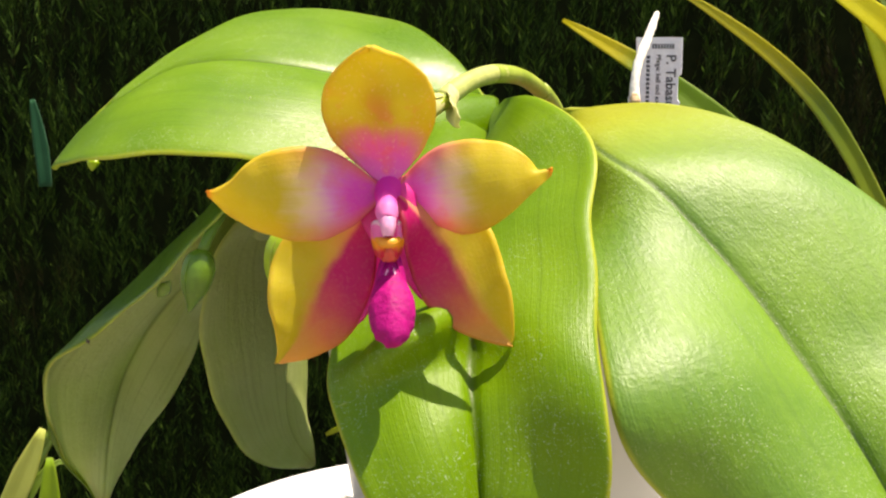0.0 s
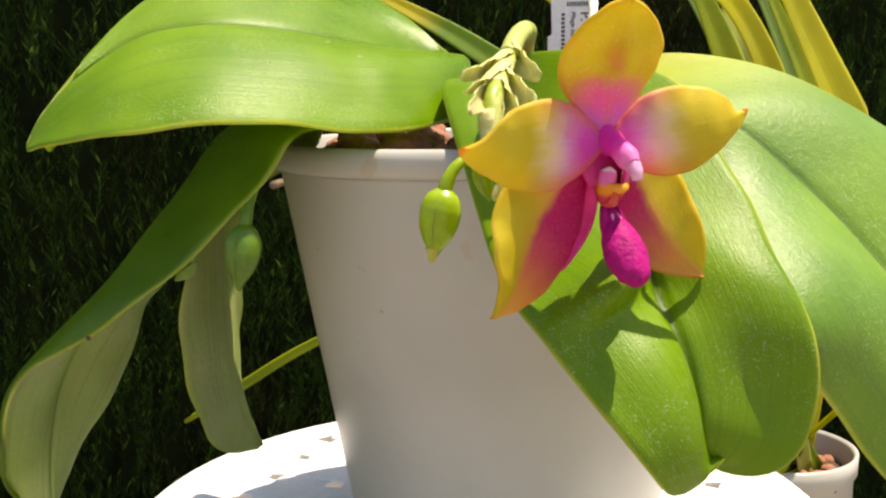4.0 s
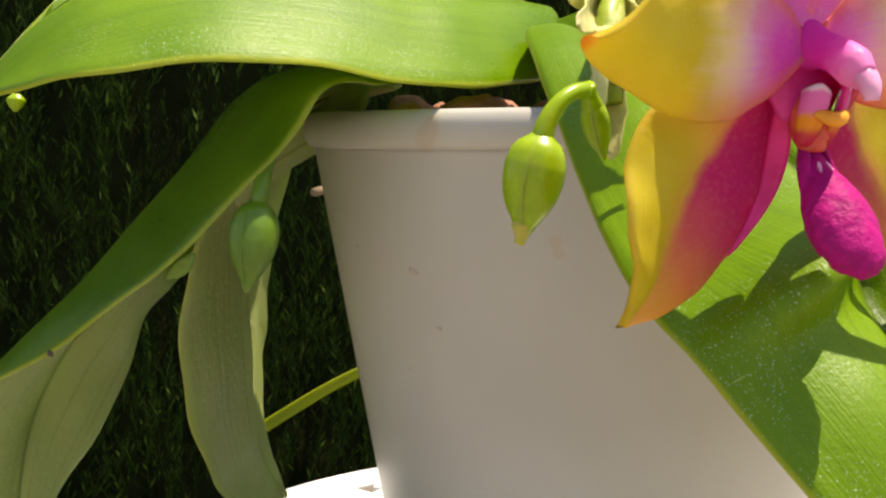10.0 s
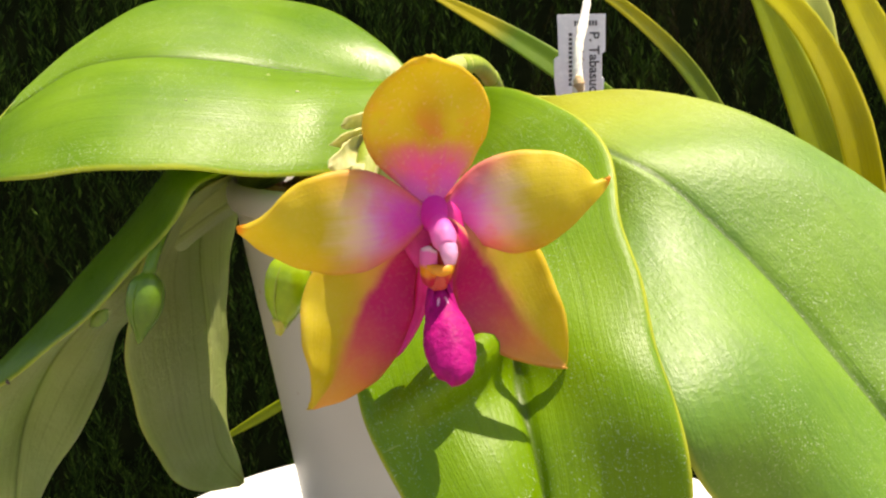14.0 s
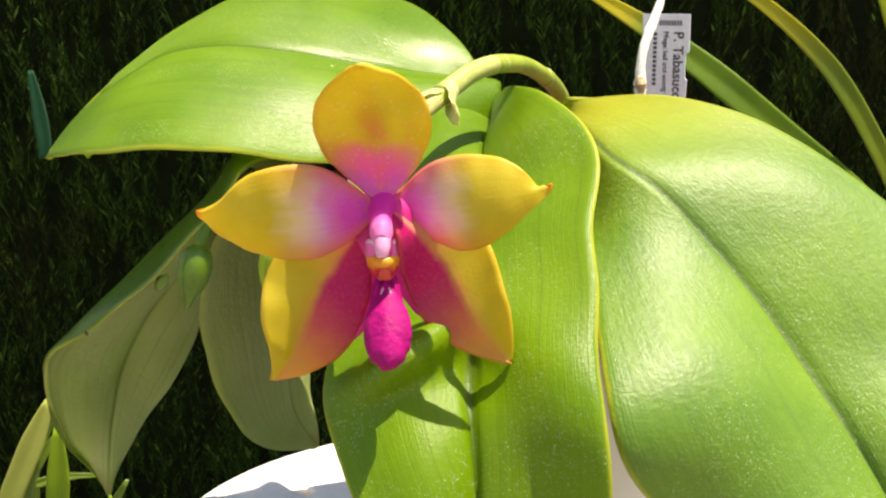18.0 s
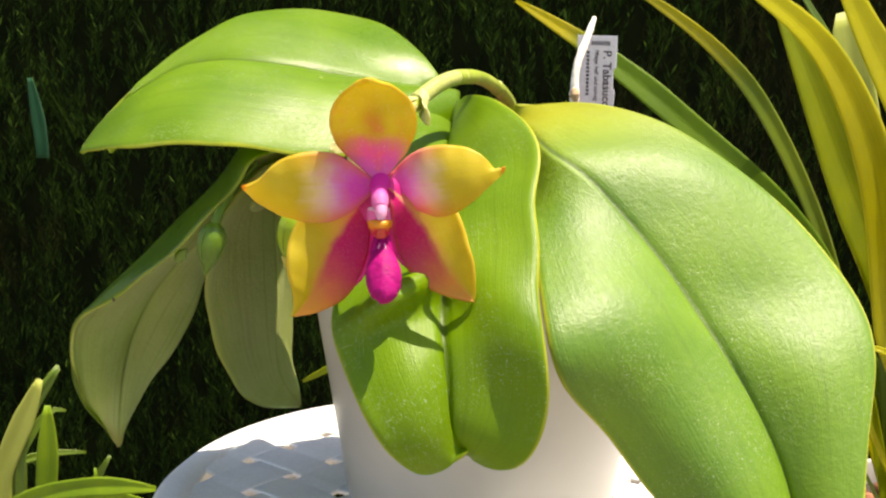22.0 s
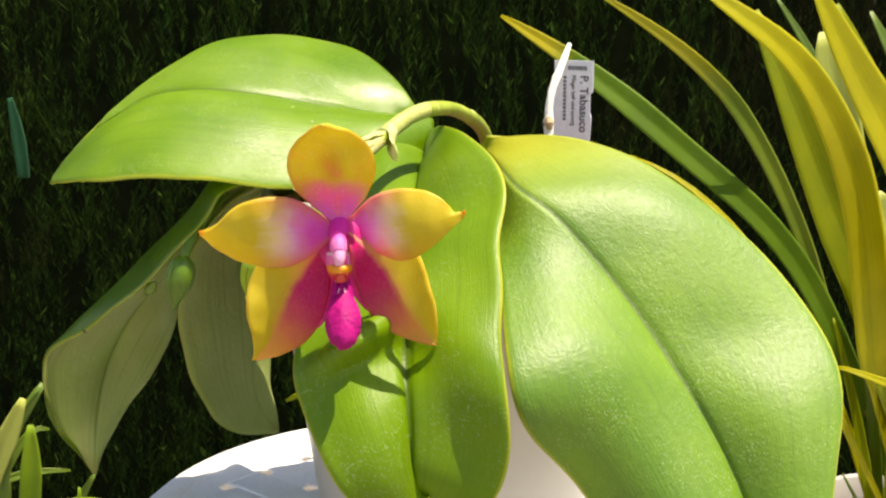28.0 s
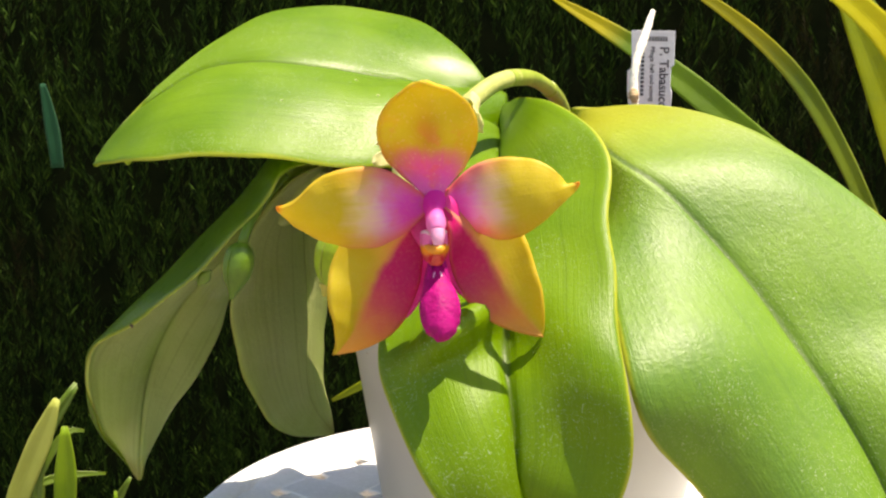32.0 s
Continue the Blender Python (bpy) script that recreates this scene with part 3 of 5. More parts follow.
B_RIDGE = [(-0.0879, 0.0137, 0.6019), (-0.1014, 0.0059, 0.5831), (-0.1167, -0.0052, 0.5670), (-0.1306, -0.0137, 0.5522), (-0.1451, -0.0120, 0.5389), (-0.1577, -0.0021, 0.5239)]
B_FAR = [(-0.1110, 0.0371, 0.5425), (-0.1170, 0.0434, 0.5358), (-0.1213, 0.0448, 0.5183), (-0.1328, 0.0434, 0.4982), (-0.1471, 0.0420, 0.4812), (-0.1536, 0.0325, 0.4611)]
B_LEFT = [(-0.1467, -0.0140, 0.5337), (-0.1618, -0.0037, 0.5231), (-0.1657, 0.0126, 0.5017), (-0.1687, 0.0309, 0.4813), (-0.1633, 0.0444, 0.4701), (-0.1558, 0.0402, 0.4583)]
B_MID = [(-0.1179, 0.0121, 0.5523), (-0.1344, 0.0315, 0.5340), (-0.1468, 0.0381, 0.5157), (-0.1527, 0.0355, 0.4916), (-0.1530, 0.0300, 0.4621)]
C_LEFT = [(-0.0824, -0.0933, 0.5870), (-0.0997, -0.0362, 0.5700), (-0.1096, -0.0066, 0.5574), (-0.1098, 0.0021, 0.5317), (-0.1075, 0.0155, 0.4985), (-0.0945, 0.0355, 0.4736), (-0.0780, 0.0575, 0.4724)]
C_RIGHT = [(-0.0749, 0.0483, 0.5787), (-0.0800, 0.0593, 0.5430), (-0.0825, 0.0698, 0.5176), (-0.0839, 0.0762, 0.5005), (-0.0826, 0.0716, 0.4866), (-0.0778, 0.0553, 0.4723)]
D_LEFT = [(-0.0290, -0.0250, 0.6120), (-0.0405, -0.0520, 0.6040), (-0.0420, -0.0760, 0.5850), (-0.0487, -0.1034, 0.5719), (-0.0551, -0.1348, 0.5596), (-0.0473, -0.1547, 0.5458), (-0.0402, -0.1636, 0.5338), (-0.0322, -0.1596, 0.5251), (-0.0263, -0.1548, 0.5207), (-0.0173, -0.1573, 0.5295)]
D_RIGHT = [(-0.0136, 0.0100, 0.6114), (-0.0110, -0.0503, 0.6184), (0.0005, -0.0912, 0.6138), (0.0067, -0.1128, 0.6027), (0.0006, -0.1256, 0.5903), (0.0028, -0.1383, 0.5793), (-0.0006, -0.1492, 0.5696), (0.0010, -0.1619, 0.5590), (0.0024, -0.1657, 0.5368), (-0.0050, -0.1589, 0.5213), (-0.0164, -0.1488, 0.5262)]
D_MID = [(-0.0194, -0.0626, 0.5995), (-0.0224, -0.1171, 0.5848), (-0.0246, -0.1446, 0.5644), (-0.0217, -0.1550, 0.5442), (-0.0222, -0.1559, 0.5320), (-0.0169, -0.1509, 0.5275)]
E_TOP = [(0.0039, -0.0473, 0.6128), (0.0321, -0.0722, 0.6170), (0.0543, -0.0905, 0.6059), (0.0775, -0.1058, 0.5877), (0.0930, -0.1223, 0.5684), (0.0948, -0.1405, 0.5522), (0.0828, -0.1619, 0.5388), (0.0698, -0.1931, 0.5257)]
E_MID = [(0.0083, -0.1023, 0.6005), (0.0170, -0.1075, 0.5966), (0.0286, -0.1158, 0.5844), (0.0429, -0.1255, 0.5683), (0.0543, -0.1354, 0.5480), (0.0633, -0.1526, 0.5312), (0.0634, -0.1773, 0.5160)]
E_LEFT = [(0.0019, -0.1570, 0.5549), (0.0087, -0.1504, 0.5413), (0.0207, -0.1458, 0.5303), (0.0289, -0.1480, 0.5175), (0.0388, -0.1606, 0.5091)]
C_MID = [(-0.0899, 0.0492, 0.5677), (-0.0868, 0.0520, 0.5319), (-0.0881, 0.0464, 0.5061), (-0.0874, 0.0436, 0.4878), (-0.0774, 0.0537, 0.4731)]
S_L = [(-0.0442, -0.1499, 0.5992), (-0.0505, -0.1498, 0.6045), (-0.0528, -0.1523, 0.6094), (-0.0523, -0.1552, 0.6146), (-0.0495, -0.1582, 0.6186), (-0.0456, -0.1614, 0.6210), (-0.0428, -0.1643, 0.6217)]
S_R = [(-0.0371, -0.1464, 0.5992), (-0.0318, -0.1510, 0.6059), (-0.0309, -0.1544, 0.6118), (-0.0323, -0.1565, 0.6167), (-0.0353, -0.1585, 0.6193), (-0.0389, -0.1612, 0.6211), (-0.0429, -0.1636, 0.6218)]
PL_T = [(-0.0430, -0.1496, 0.5979), (-0.0482, -0.1516, 0.6031), (-0.0548, -0.1545, 0.6047), (-0.0620, -0.1565, 0.6035), (-0.0668, -0.1569, 0.6005), (-0.0694, -0.1567, 0.5963), (-0.0732, -0.1547, 0.5957)]
PL_B = [(-0.0428, -0.1504, 0.5925), (-0.0478, -0.1487, 0.5873), (-0.0551, -0.1502, 0.5859), (-0.0624, -0.1527, 0.5869), (-0.0680, -0.1531, 0.5907), (-0.0723, -0.1521, 0.5934), (-0.0733, -0.1543, 0.5955)]
PR_T = [(-0.0373, -0.1467, 0.5981), (-0.0343, -0.1474, 0.6034), (-0.0266, -0.1488, 0.6063), (-0.0183, -0.1501, 0.6060), (-0.0136, -0.1513, 0.6027), (-0.0122, -0.1513, 0.5989), (-0.0095, -0.1518, 0.6011)]
PR_B = [(-0.0364, -0.1451, 0.5933), (-0.0319, -0.1441, 0.5892), (-0.0273, -0.1455, 0.5875), (-0.0234, -0.1491, 0.5880), (-0.0194, -0.1525, 0.5901), (-0.0147, -0.1533, 0.5945), (-0.0094, -0.1508, 0.6005)]
SL_I = [(-0.0425, -0.1440, 0.5901), (-0.0422, -0.1427, 0.5795), (-0.0445, -0.1415, 0.5717), (-0.0472, -0.1401, 0.5665), (-0.0509, -0.1392, 0.5635), (-0.0557, -0.1403, 0.5611), (-0.0626, -0.1426, 0.5608)]
SL_O = [(-0.0543, -0.1456, 0.5854), (-0.0597, -0.1417, 0.5858), (-0.0621, -0.1439, 0.5811), (-0.0643, -0.1473, 0.5725), (-0.0630, -0.1484, 0.5669), (-0.0603, -0.1453, 0.5655), (-0.0627, -0.1421, 0.5605)]
SR_I = [(-0.0370, -0.1574, 0.5933), (-0.0375, -0.1496, 0.5852), (-0.0360, -0.1434, 0.5807), (-0.0358, -0.1410, 0.5773), (-0.0324, -0.1417, 0.5721), (-0.0260, -0.1422, 0.5661), (-0.0157, -0.1466, 0.5658)]
SR_O = [(-0.0332, -0.1480, 0.5903), (-0.0266, -0.1381, 0.5873), (-0.0220, -0.1387, 0.5865), (-0.0202, -0.1436, 0.5878), (-0.0186, -0.1461, 0.5838), (-0.0150, -0.1471, 0.5748), (-0.0157, -0.1462, 0.5658)]
SPIKE = [(0.0107, 0.0059, 0.6117), (-0.0012, -0.0252, 0.6202), (-0.0107, -0.0498, 0.6231), (-0.0223, -0.0657, 0.6211), (-0.0311, -0.0789, 0.6129), (-0.0390, -0.0918, 0.6078), (-0.0436, -0.1019, 0.6060), (-0.0462, -0.1041, 0.6043), (-0.0442, -0.1009, 0.5983), (-0.0440, -0.0933, 0.5906)]
STRAP_A = [(0.0494, 0.3600, 0.6746), (0.0758, 0.3343, 0.6571), (0.1034, 0.3086, 0.6371), (0.1351, 0.2914, 0.6119), (0.1711, 0.2786, 0.5799), (0.2067, 0.2671, 0.5519), (0.2398, 0.2586, 0.5145), (0.2624, 0.2500, 0.4677)]
STRAP_B = [(0.0959, 0.2400, 0.6820), (0.1379, 0.2529, 0.6617), (0.1751, 0.2657, 0.6359), (0.1962, 0.2700, 0.6136), (0.2127, 0.2700, 0.5885), (0.2297, 0.2700, 0.5592), (0.2520, 0.2700, 0.5125), (0.2700, 0.2700, 0.4549)]
STRAP_C = [(0.1188, 0.1100, 0.6774), (0.1461, 0.1100, 0.6611), (0.1666, 0.1100, 0.6470), (0.1833, 0.1129, 0.6273), (0.1985, 0.1171, 0.6036), (0.2122, 0.1229, 0.5745), (0.2236, 0.1314, 0.5377), (0.2353, 0.1400, 0.4830)]
STRAP_D = [(0.1539, 0.1300, 0.6672), (0.1672, 0.1300, 0.6423), (0.1810, 0.1300, 0.6140), (0.1973, 0.1350, 0.5818), (0.2158, 0.1400, 0.5483), (0.2373, 0.1500, 0.5123), (0.2533, 0.1600, 0.4743)]
STRAP_E = [(0.1675, 0.0900, 0.6781), (0.1800, 0.0900, 0.6552), (0.1942, 0.0900, 0.6319), (0.2123, 0.0950, 0.6079), (0.2361, 0.1000, 0.5747)]
STRAP_F = [(0.2077, 0.1700, 0.6600), (0.2115, 0.1700, 0.6434), (0.2170, 0.1700, 0.6221), (0.2272, 0.1750, 0.5940), (0.2377, 0.1800, 0.5518)]
STRAP_G = [(0.1955, 0.2200, 0.6827), (0.2103, 0.2200, 0.6635), (0.2257, 0.2200, 0.6408), (0.2418, 0.2200, 0.6111), (0.2556, 0.2200, 0.5705)]
STRAP_H = [(0.1769, 0.0600, 0.5029), (0.1820, 0.0533, 0.5037), (0.1913, 0.0500, 0.5004), (0.2077, 0.0500, 0.4946)]
STRAP_I = [(0.2558, 0.2000, 0.5676), (0.2681, 0.2000, 0.5490), (0.2793, 0.2000, 0.5248), (0.2913, 0.2000, 0.4931)]
STRAP_J = [(0.2462, 0.2200, 0.4885), (0.2642, 0.2267, 0.4425), (0.2790, 0.2333, 0.3944), (0.2950, 0.2400, 0.3362)]
STRAP_K = [(0.2491, 0.2500, 0.4670), (0.2746, 0.2533, 0.4116), (0.2967, 0.2567, 0.3580), (0.3099, 0.2600, 0.3194)]
STRAP_L = [(0.2800, 0.2000, 0.4787), (0.2891, 0.2133, 0.4314), (0.2964, 0.2267, 0.3812), (0.3017, 0.2400, 0.3281)]
STRAP_M = [(0.2603, 0.2200, 0.3874), (0.2724, 0.2267, 0.3695), (0.2870, 0.2333, 0.3471), (0.2961, 0.2400, 0.3240)]
STRAP_N = [(0.2539, 0.2200, 0.6740), (0.2767, 0.2200, 0.6382), (0.2948, 0.2200, 0.5944), (0.3096, 0.2200, 0.5492), (0.3249, 0.2200, 0.5026)]
STRAP_O = [(0.0784, 0.0600, 0.5992), (0.0932, 0.0525, 0.5938), (0.1093, 0.0450, 0.5819), (0.1227, 0.0375, 0.5676), (0.1362, 0.0300, 0.5481)]
STRAP_P = [(0.2001, 0.1400, 0.6722), (0.2236, 0.1433, 0.6346), (0.2513, 0.1467, 0.5863), (0.2850, 0.1500, 0.5359)]
BLADE_A = [(-0.2657, 0.2700, 0.4200), (-0.2710, 0.2700, 0.4066), (-0.2804, 0.2700, 0.3853), (-0.2949, 0.2700, 0.3521)]
BLADE_B = [(-0.2584, 0.2600, 0.4054), (-0.2585, 0.2600, 0.3871), (-0.2594, 0.2600, 0.3678), (-0.2622, 0.2600, 0.3367)]
BLADE_C = [(-0.2696, 0.3200, 0.4153), (-0.2777, 0.3133, 0.4022), (-0.2879, 0.3067, 0.3821), (-0.2943, 0.3000, 0.3601)]
BLADE_D = [(-0.2529, 0.2800, 0.3954), (-0.2601, 0.2767, 0.3993), (-0.2685, 0.2733, 0.3919), (-0.2813, 0.2700, 0.3678)]
BLADE_E = [(-0.2465, 0.3000, 0.3588), (-0.2615, 0.2933, 0.3618), (-0.2744, 0.2867, 0.3620), (-0.2947, 0.2800, 0.3559)]
BLADE_F = [(-0.1766, 0.2000, 0.3730), (-0.2018, 0.2050, 0.3739), (-0.2268, 0.2100, 0.3698), (-0.2487, 0.2150, 0.3643), (-0.2676, 0.2200, 0.3543)]
BLADE_G = [(-0.1837, 0.2200, 0.3548), (-0.2077, 0.2267, 0.3581), (-0.2375, 0.2333, 0.3532), (-0.2680, 0.2400, 0.3423)]
BLADE_H = [(-0.2303, 0.3000, 0.3565), (-0.2384, 0.3000, 0.3421), (-0.2485, 0.3000, 0.3255), (-0.2550, 0.3000, 0.3048)]
BLADE_I = [(-0.2626, 0.3000, 0.4189), (-0.2705, 0.3000, 0.4069), (-0.2805, 0.3000, 0.3929), (-0.2906, 0.3000, 0.3747)]
BLADE_J = [(-0.2322, 0.2700, 0.3591), (-0.2314, 0.2700, 0.3512), (-0.2330, 0.2700, 0.3361)]
BLADE_K = [(-0.2472, 0.2200, 0.6154), (-0.2441, 0.2200, 0.5994), (-0.2418, 0.2200, 0.5839), (-0.2413, 0.2200, 0.5692)]
BLADE_L = [(-0.0904, 0.2200, 0.4345), (-0.0598, 0.2150, 0.4518), (-0.0357, 0.2100, 0.4679), (-0.0166, 0.2050, 0.4760), (0.0071, 0.2000, 0.4866)]

# ---------------------------------------------------------------- setting
TABLE_Z = 0.45
CENTRE = np.array((-0.0405, -0.1490, 0.5962))

gm = bmesh.new()
bmesh.ops.create_grid(gm, x_segments=60, y_segments=60, size=400)
for v in gm.verts:
    r = math.hypot(v.co.x, v.co.y)
    k = (r / 400) ** 3 if r > 0 else 0
    v.co.x *= max(k, 0.001)
    v.co.y *= max(k, 0.001)
    d = math.hypot(v.co.x, v.co.y)
    v.co.z = 0.01 * noise.noise(v.co * 3.0) if d < 6 else 0.0
ground_mesh = bpy.data.meshes.new("ground")
gm.to_mesh(ground_mesh)
gm.free()
ground_mesh.materials.append(SOIL)
tagged(new("ground", ground_mesh), "bare dark garden soil under the plants", "ground", kind="structure")

terrace_mesh = bpy.data.meshes.new("terrace")
tm = bmesh.new()
bmesh.ops.create_cube(tm, size=1.0)
tm.transform(Matrix.Translation((0, -2.9, -0.045)) @ Matrix.Diagonal((8.0, 6.3, 0.14, 1)))
tm.to_mesh(terrace_mesh)
tm.free()
terrace_mesh.materials.append(TERRACE)
tagged(new("terrace", terrace_mesh), "warm sand-coloured terrace under the stool", "terrace", kind="structure")
TERRACE_Z = 0.025

# the round stool
stool = thing("stool", (-0.005, 0.018, 0.0), "round white plastic stool with a woven-pattern seat, standing on the terrace", "stool")
SX, SY = -0.005, 0.018
rim_profile = [(0.1135, TABLE_Z - 0.002), (0.115, TABLE_Z + 0.0005), (0.121, TABLE_Z + 0.0008), (0.1265, TABLE_Z - 0.0005), (0.1305, TABLE_Z - 0.004), (0.132, TABLE_Z - 0.010),
               (0.132, TABLE_Z - 0.040), (0.1295, TABLE_Z - 0.040), (0.1285, TABLE_Z - 0.012), (0.125, TABLE_Z - 0.006), (0.117, TABLE_Z - 0.005), (0.1135, TABLE_Z - 0.005), (0.1135, TABLE_Z - 0.002)]
ring = part("seat_rim", lathe("seat_rim", rim_profile, [PLASTIC], 128), stool)
ring.matrix_parent_inverse = Matrix()
INNER, TURN = 0.1145, 48.0
GAP = 0.0060
SPACING = (0.0285, 0.0240)
HOLE = (-0.100 - SX, 0.0496 - SY)


def band_mesh(offset, width, cross, phase, start):
    """A flat band of the seat that passes over and under the bands crossing it."""
    half = math.sqrt(max(INNER ** 2 - offset ** 2, 0.0001))
    n = 80
    verts, faces, uv = [], [], []
    for i in range(n + 1):
        x = -half + 2 * half * i / n
        wave = math.sin(math.pi * (x - start) / cross + phase * math.pi)
        lift = 0.0004 * max(-1.0, min(1.0, wave * 2.2))
        for k, (dy, dz) in enumerate(((-0.5, -0.0018), (-0.5, -0.0004), (-0.46, 0.0), (0.46, 0.0), (0.5, -0.0004), (0.5, -0.0018))):
            verts.append((x, offset + dy * width, TABLE_Z - 0.0012 + lift + dz))
            uv.append((k / 5, i / n))
    for i in range(n):
        for k in range(6):
            a, b = i * 6 + k, i * 6 + (k + 1) % 6
            faces.append((a, a + 6, b + 6, b))
    faces += [(5, 4, 3, 2, 1, 0), tuple(n * 6 + k for k in range(6))]
    return mesh_of("seat_band", verts, faces, [PLASTIC], uv, smooth=False)


for turn in (0, 1):
    a = radians(TURN + 90 * turn)
    at = -HOLE[0] * math.sin(a) + HOLE[1] * math.cos(a)
    start = HOLE[0] * math.cos(a) + HOLE[1] * math.sin(a)
    gap = SPACING[turn]
    for i in range(-12, 13):
        o = at + (i + 0.5) * gap
        if abs(o) < INNER - 0.004:
            band = part("seat_band", band_mesh(o, gap - GAP, SPACING[1 - turn], i % 2, start), stool)
            band.matrix_parent_inverse = Matrix()
            band.matrix_basis = pose(0, 0, 0, 0, 0, TURN + 90 * turn)
for i in range(4):
    a = radians(45 + 90 * i)
    leg = tube("leg", [(0.108 * math.cos(a), 0.108 * math.sin(a), TABLE_Z - 0.03), (0.125 * math.cos(a), 0.125 * math.sin(a), 0.2), (0.14 * math.cos(a), 0.14 * math.sin(a), TERRACE_Z)], [0.014, 0.013, 0.012], [PLASTIC])
    part("leg", leg, stool).matrix_parent_inverse = Matrix()

# the pot
RIM_Z, LIP_Z = 0.5898, 0.5812
body_profile = [(0.0, TABLE_Z + 0.004), (0.046, TABLE_Z + 0.004), (0.050, TABLE_Z + 0.001), (0.0528, TABLE_Z + 0.003), (0.0535, TABLE_Z + 0.008), (0.0537, TABLE_Z + 0.009), (0.0641, 0.520), (0.0744, LIP_Z - 0.0008), (0.0746, LIP_Z + 0.0006), (0.0735, LIP_Z + 0.0006), (0.0733, LIP_Z - 0.001), (0.0517, TABLE_Z + 0.012), (0.0515, TABLE_Z + 0.010), (0.0, TABLE_Z + 0.008)]
rim_shape = [(0.0735, LIP_Z + 0.0004), (0.0748, LIP_Z), (0.0760, LIP_Z + 0.0004), (0.0769, LIP_Z + 0.0020), (0.0773, LIP_Z + 0.0042), (0.0771, LIP_Z + 0.0060), (0.0765, RIM_Z - 0.0012), (0.0757, RIM_Z - 0.0003), (0.0749, RIM_Z), (0.0742, RIM_Z - 0.0008), (0.0735, LIP_Z + 0.0004)]
pot = thing("flower_pot", (0, 0, TABLE_Z), "tapered white plastic flower pot with faint brown stains", "flower pot")
part("pot_body", lathe("pot_body", body_profile, [POT], 128), pot)
part("pot_rim", lathe("pot_rim", rim_shape, [POT], 128), pot, "thick rounded rim")

for ang, z, r in ((-2.607, 0.5541, 0.0012), (-2.906, 0.5580, 0.0008), (-2.527, 0.5413, 0.0007), (-2.70, 0.5300, 0.0005)):
    rad = 0.0537 + (z - 0.459) * 0.1705 + 0.00015
    mark = [(rad * math.cos(ang - f * r / rad), rad * math.sin(ang - f * r / rad), z + f * r * 0.5) for f in (-1, 0, 1)]
    part("stain", tube("stain", mark, [r * 0.25, r * 0.7, r * 0.3], [STAIN], 8, 8, flat=0.25, lumps=0.2, seed=int(z * 1000)), pot, "small brown stain")

# clay granules in the pot
random.seed(5)
gv, gf = [], []
ico = bmesh.new()
bmesh.ops.create_icosphere(ico, subdivisions=2, radius=1.0)
iv = np.array([v.co[:] for v in ico.verts])
ifc = [tuple(v.index for v in f.verts) for f in ico.faces]
ico.free()
for i in range(300):
    a, r = random.uniform(0, 2 * math.pi), 0.070 * math.sqrt(random.random())
    s = random.uniform(0.0032, 0.0068)
    r = min(r, 0.0725 - s)
    sh = np.array((random.uniform(0.8, 1.25), random.uniform(0.8, 1.2), random.uniform(0.65, 1.0))) * s
    lump = np.array([1 + 0.28 * noise.noise(Vector(v) * 1.6 + Vector((i * 3.1, 0, 0))) for v in iv])
    q = iv * lump[:, None] * sh + np.array((r * math.cos(a), r * math.sin(a), 0.581 + random.uniform(-0.004, 0.009) - 0.006 * (r > 0.055)))
    o = len(gv)
    gv += q.tolist()
    gf += [tuple(k + o for k in f) for f in ifc]
pebbles = tagged(new("clay_granules", mesh_of("clay_granules", gv, gf, [CLAY])), "reddish brown clay granules filling the pot", "granules", kind="stuff")
fill = tagged(new("potting_mix", lathe("potting_mix", [(0.0, 0.575), (0.0725, 0.575), (0.070, 0.555), (0.0, 0.555)], [SOIL], 64)), "dark potting mix under the clay granules", "potting mix", kind="stuff")

# ---------------------------------------------------------------- the orchid
orchid = thing("orchid", (0, 0, 0.58), "moth orchid with glossy lime leaves and one yellow-magenta flower", "orchid")


def leaf(name, rails, mats, thick=0.0016, bulge=(0.05,), nu=80, nv=97, groove=0.0, ripple=0.0, soft=1, label="", seed=0.0, groove_at=0.5, swell=0.0, dents=()):
    g = dented(eased(loft(rails, nu, nv, bulge, ripple, seed, swell), soft), dents)
    return part(name, sheet(name, g, thick, mats, groove, groove_at), orchid, label)


TIP_A = A_FRONT[0]
leaf_a = leaf("leaf", [[TIP_A] + A_BACK + [(-0.014, -0.004, 0.612)], [TIP_A, (-0.1455, -0.010, 0.604)] + A_MID[1:], A_FRONT + [(-0.016, -0.010, 0.600)]][::-1], [LEAF_UPPER, UNDER], bulge=((0.02, 0.06, 0.08, 0.08, 0.06, 0.02), (0.02, 0.05, 0.05)), groove=0.0010, swell=0.0003, ripple=0.0003, dents=((0.98, 0.30, 0.25, 0.20, 0.009), (0.72, 0.25, 0.07, 0.16, 0.0010), (0.66, 0.18, 0.04, 0.12, -0.0005), (0.74, 0.38, 0.03, 0.06, 0.0005)),
     label="broad upper leaf, lime green with a sharp crease along the middle and a pointed tip")
outline = B_RIDGE[:-1] + B_LEFT[1:]
near = [(-0.060, -0.026, 0.596)] + B_NEAR[:-1] + [tuple(np.array(q) + np.array((0.001, -0.003, 0.0))) for q in B_LEFT[1:-1]] + [B_LEFT[-1]]
outline = [(-0.060, 0.004, 0.599)] + outline
mid_b = [(-0.060, 0.012, 0.590), (-0.090, 0.012, 0.575)] + B_MID
far_b = [(-0.058, 0.030, 0.588), (-0.088, 0.036, 0.572)] + B_FAR
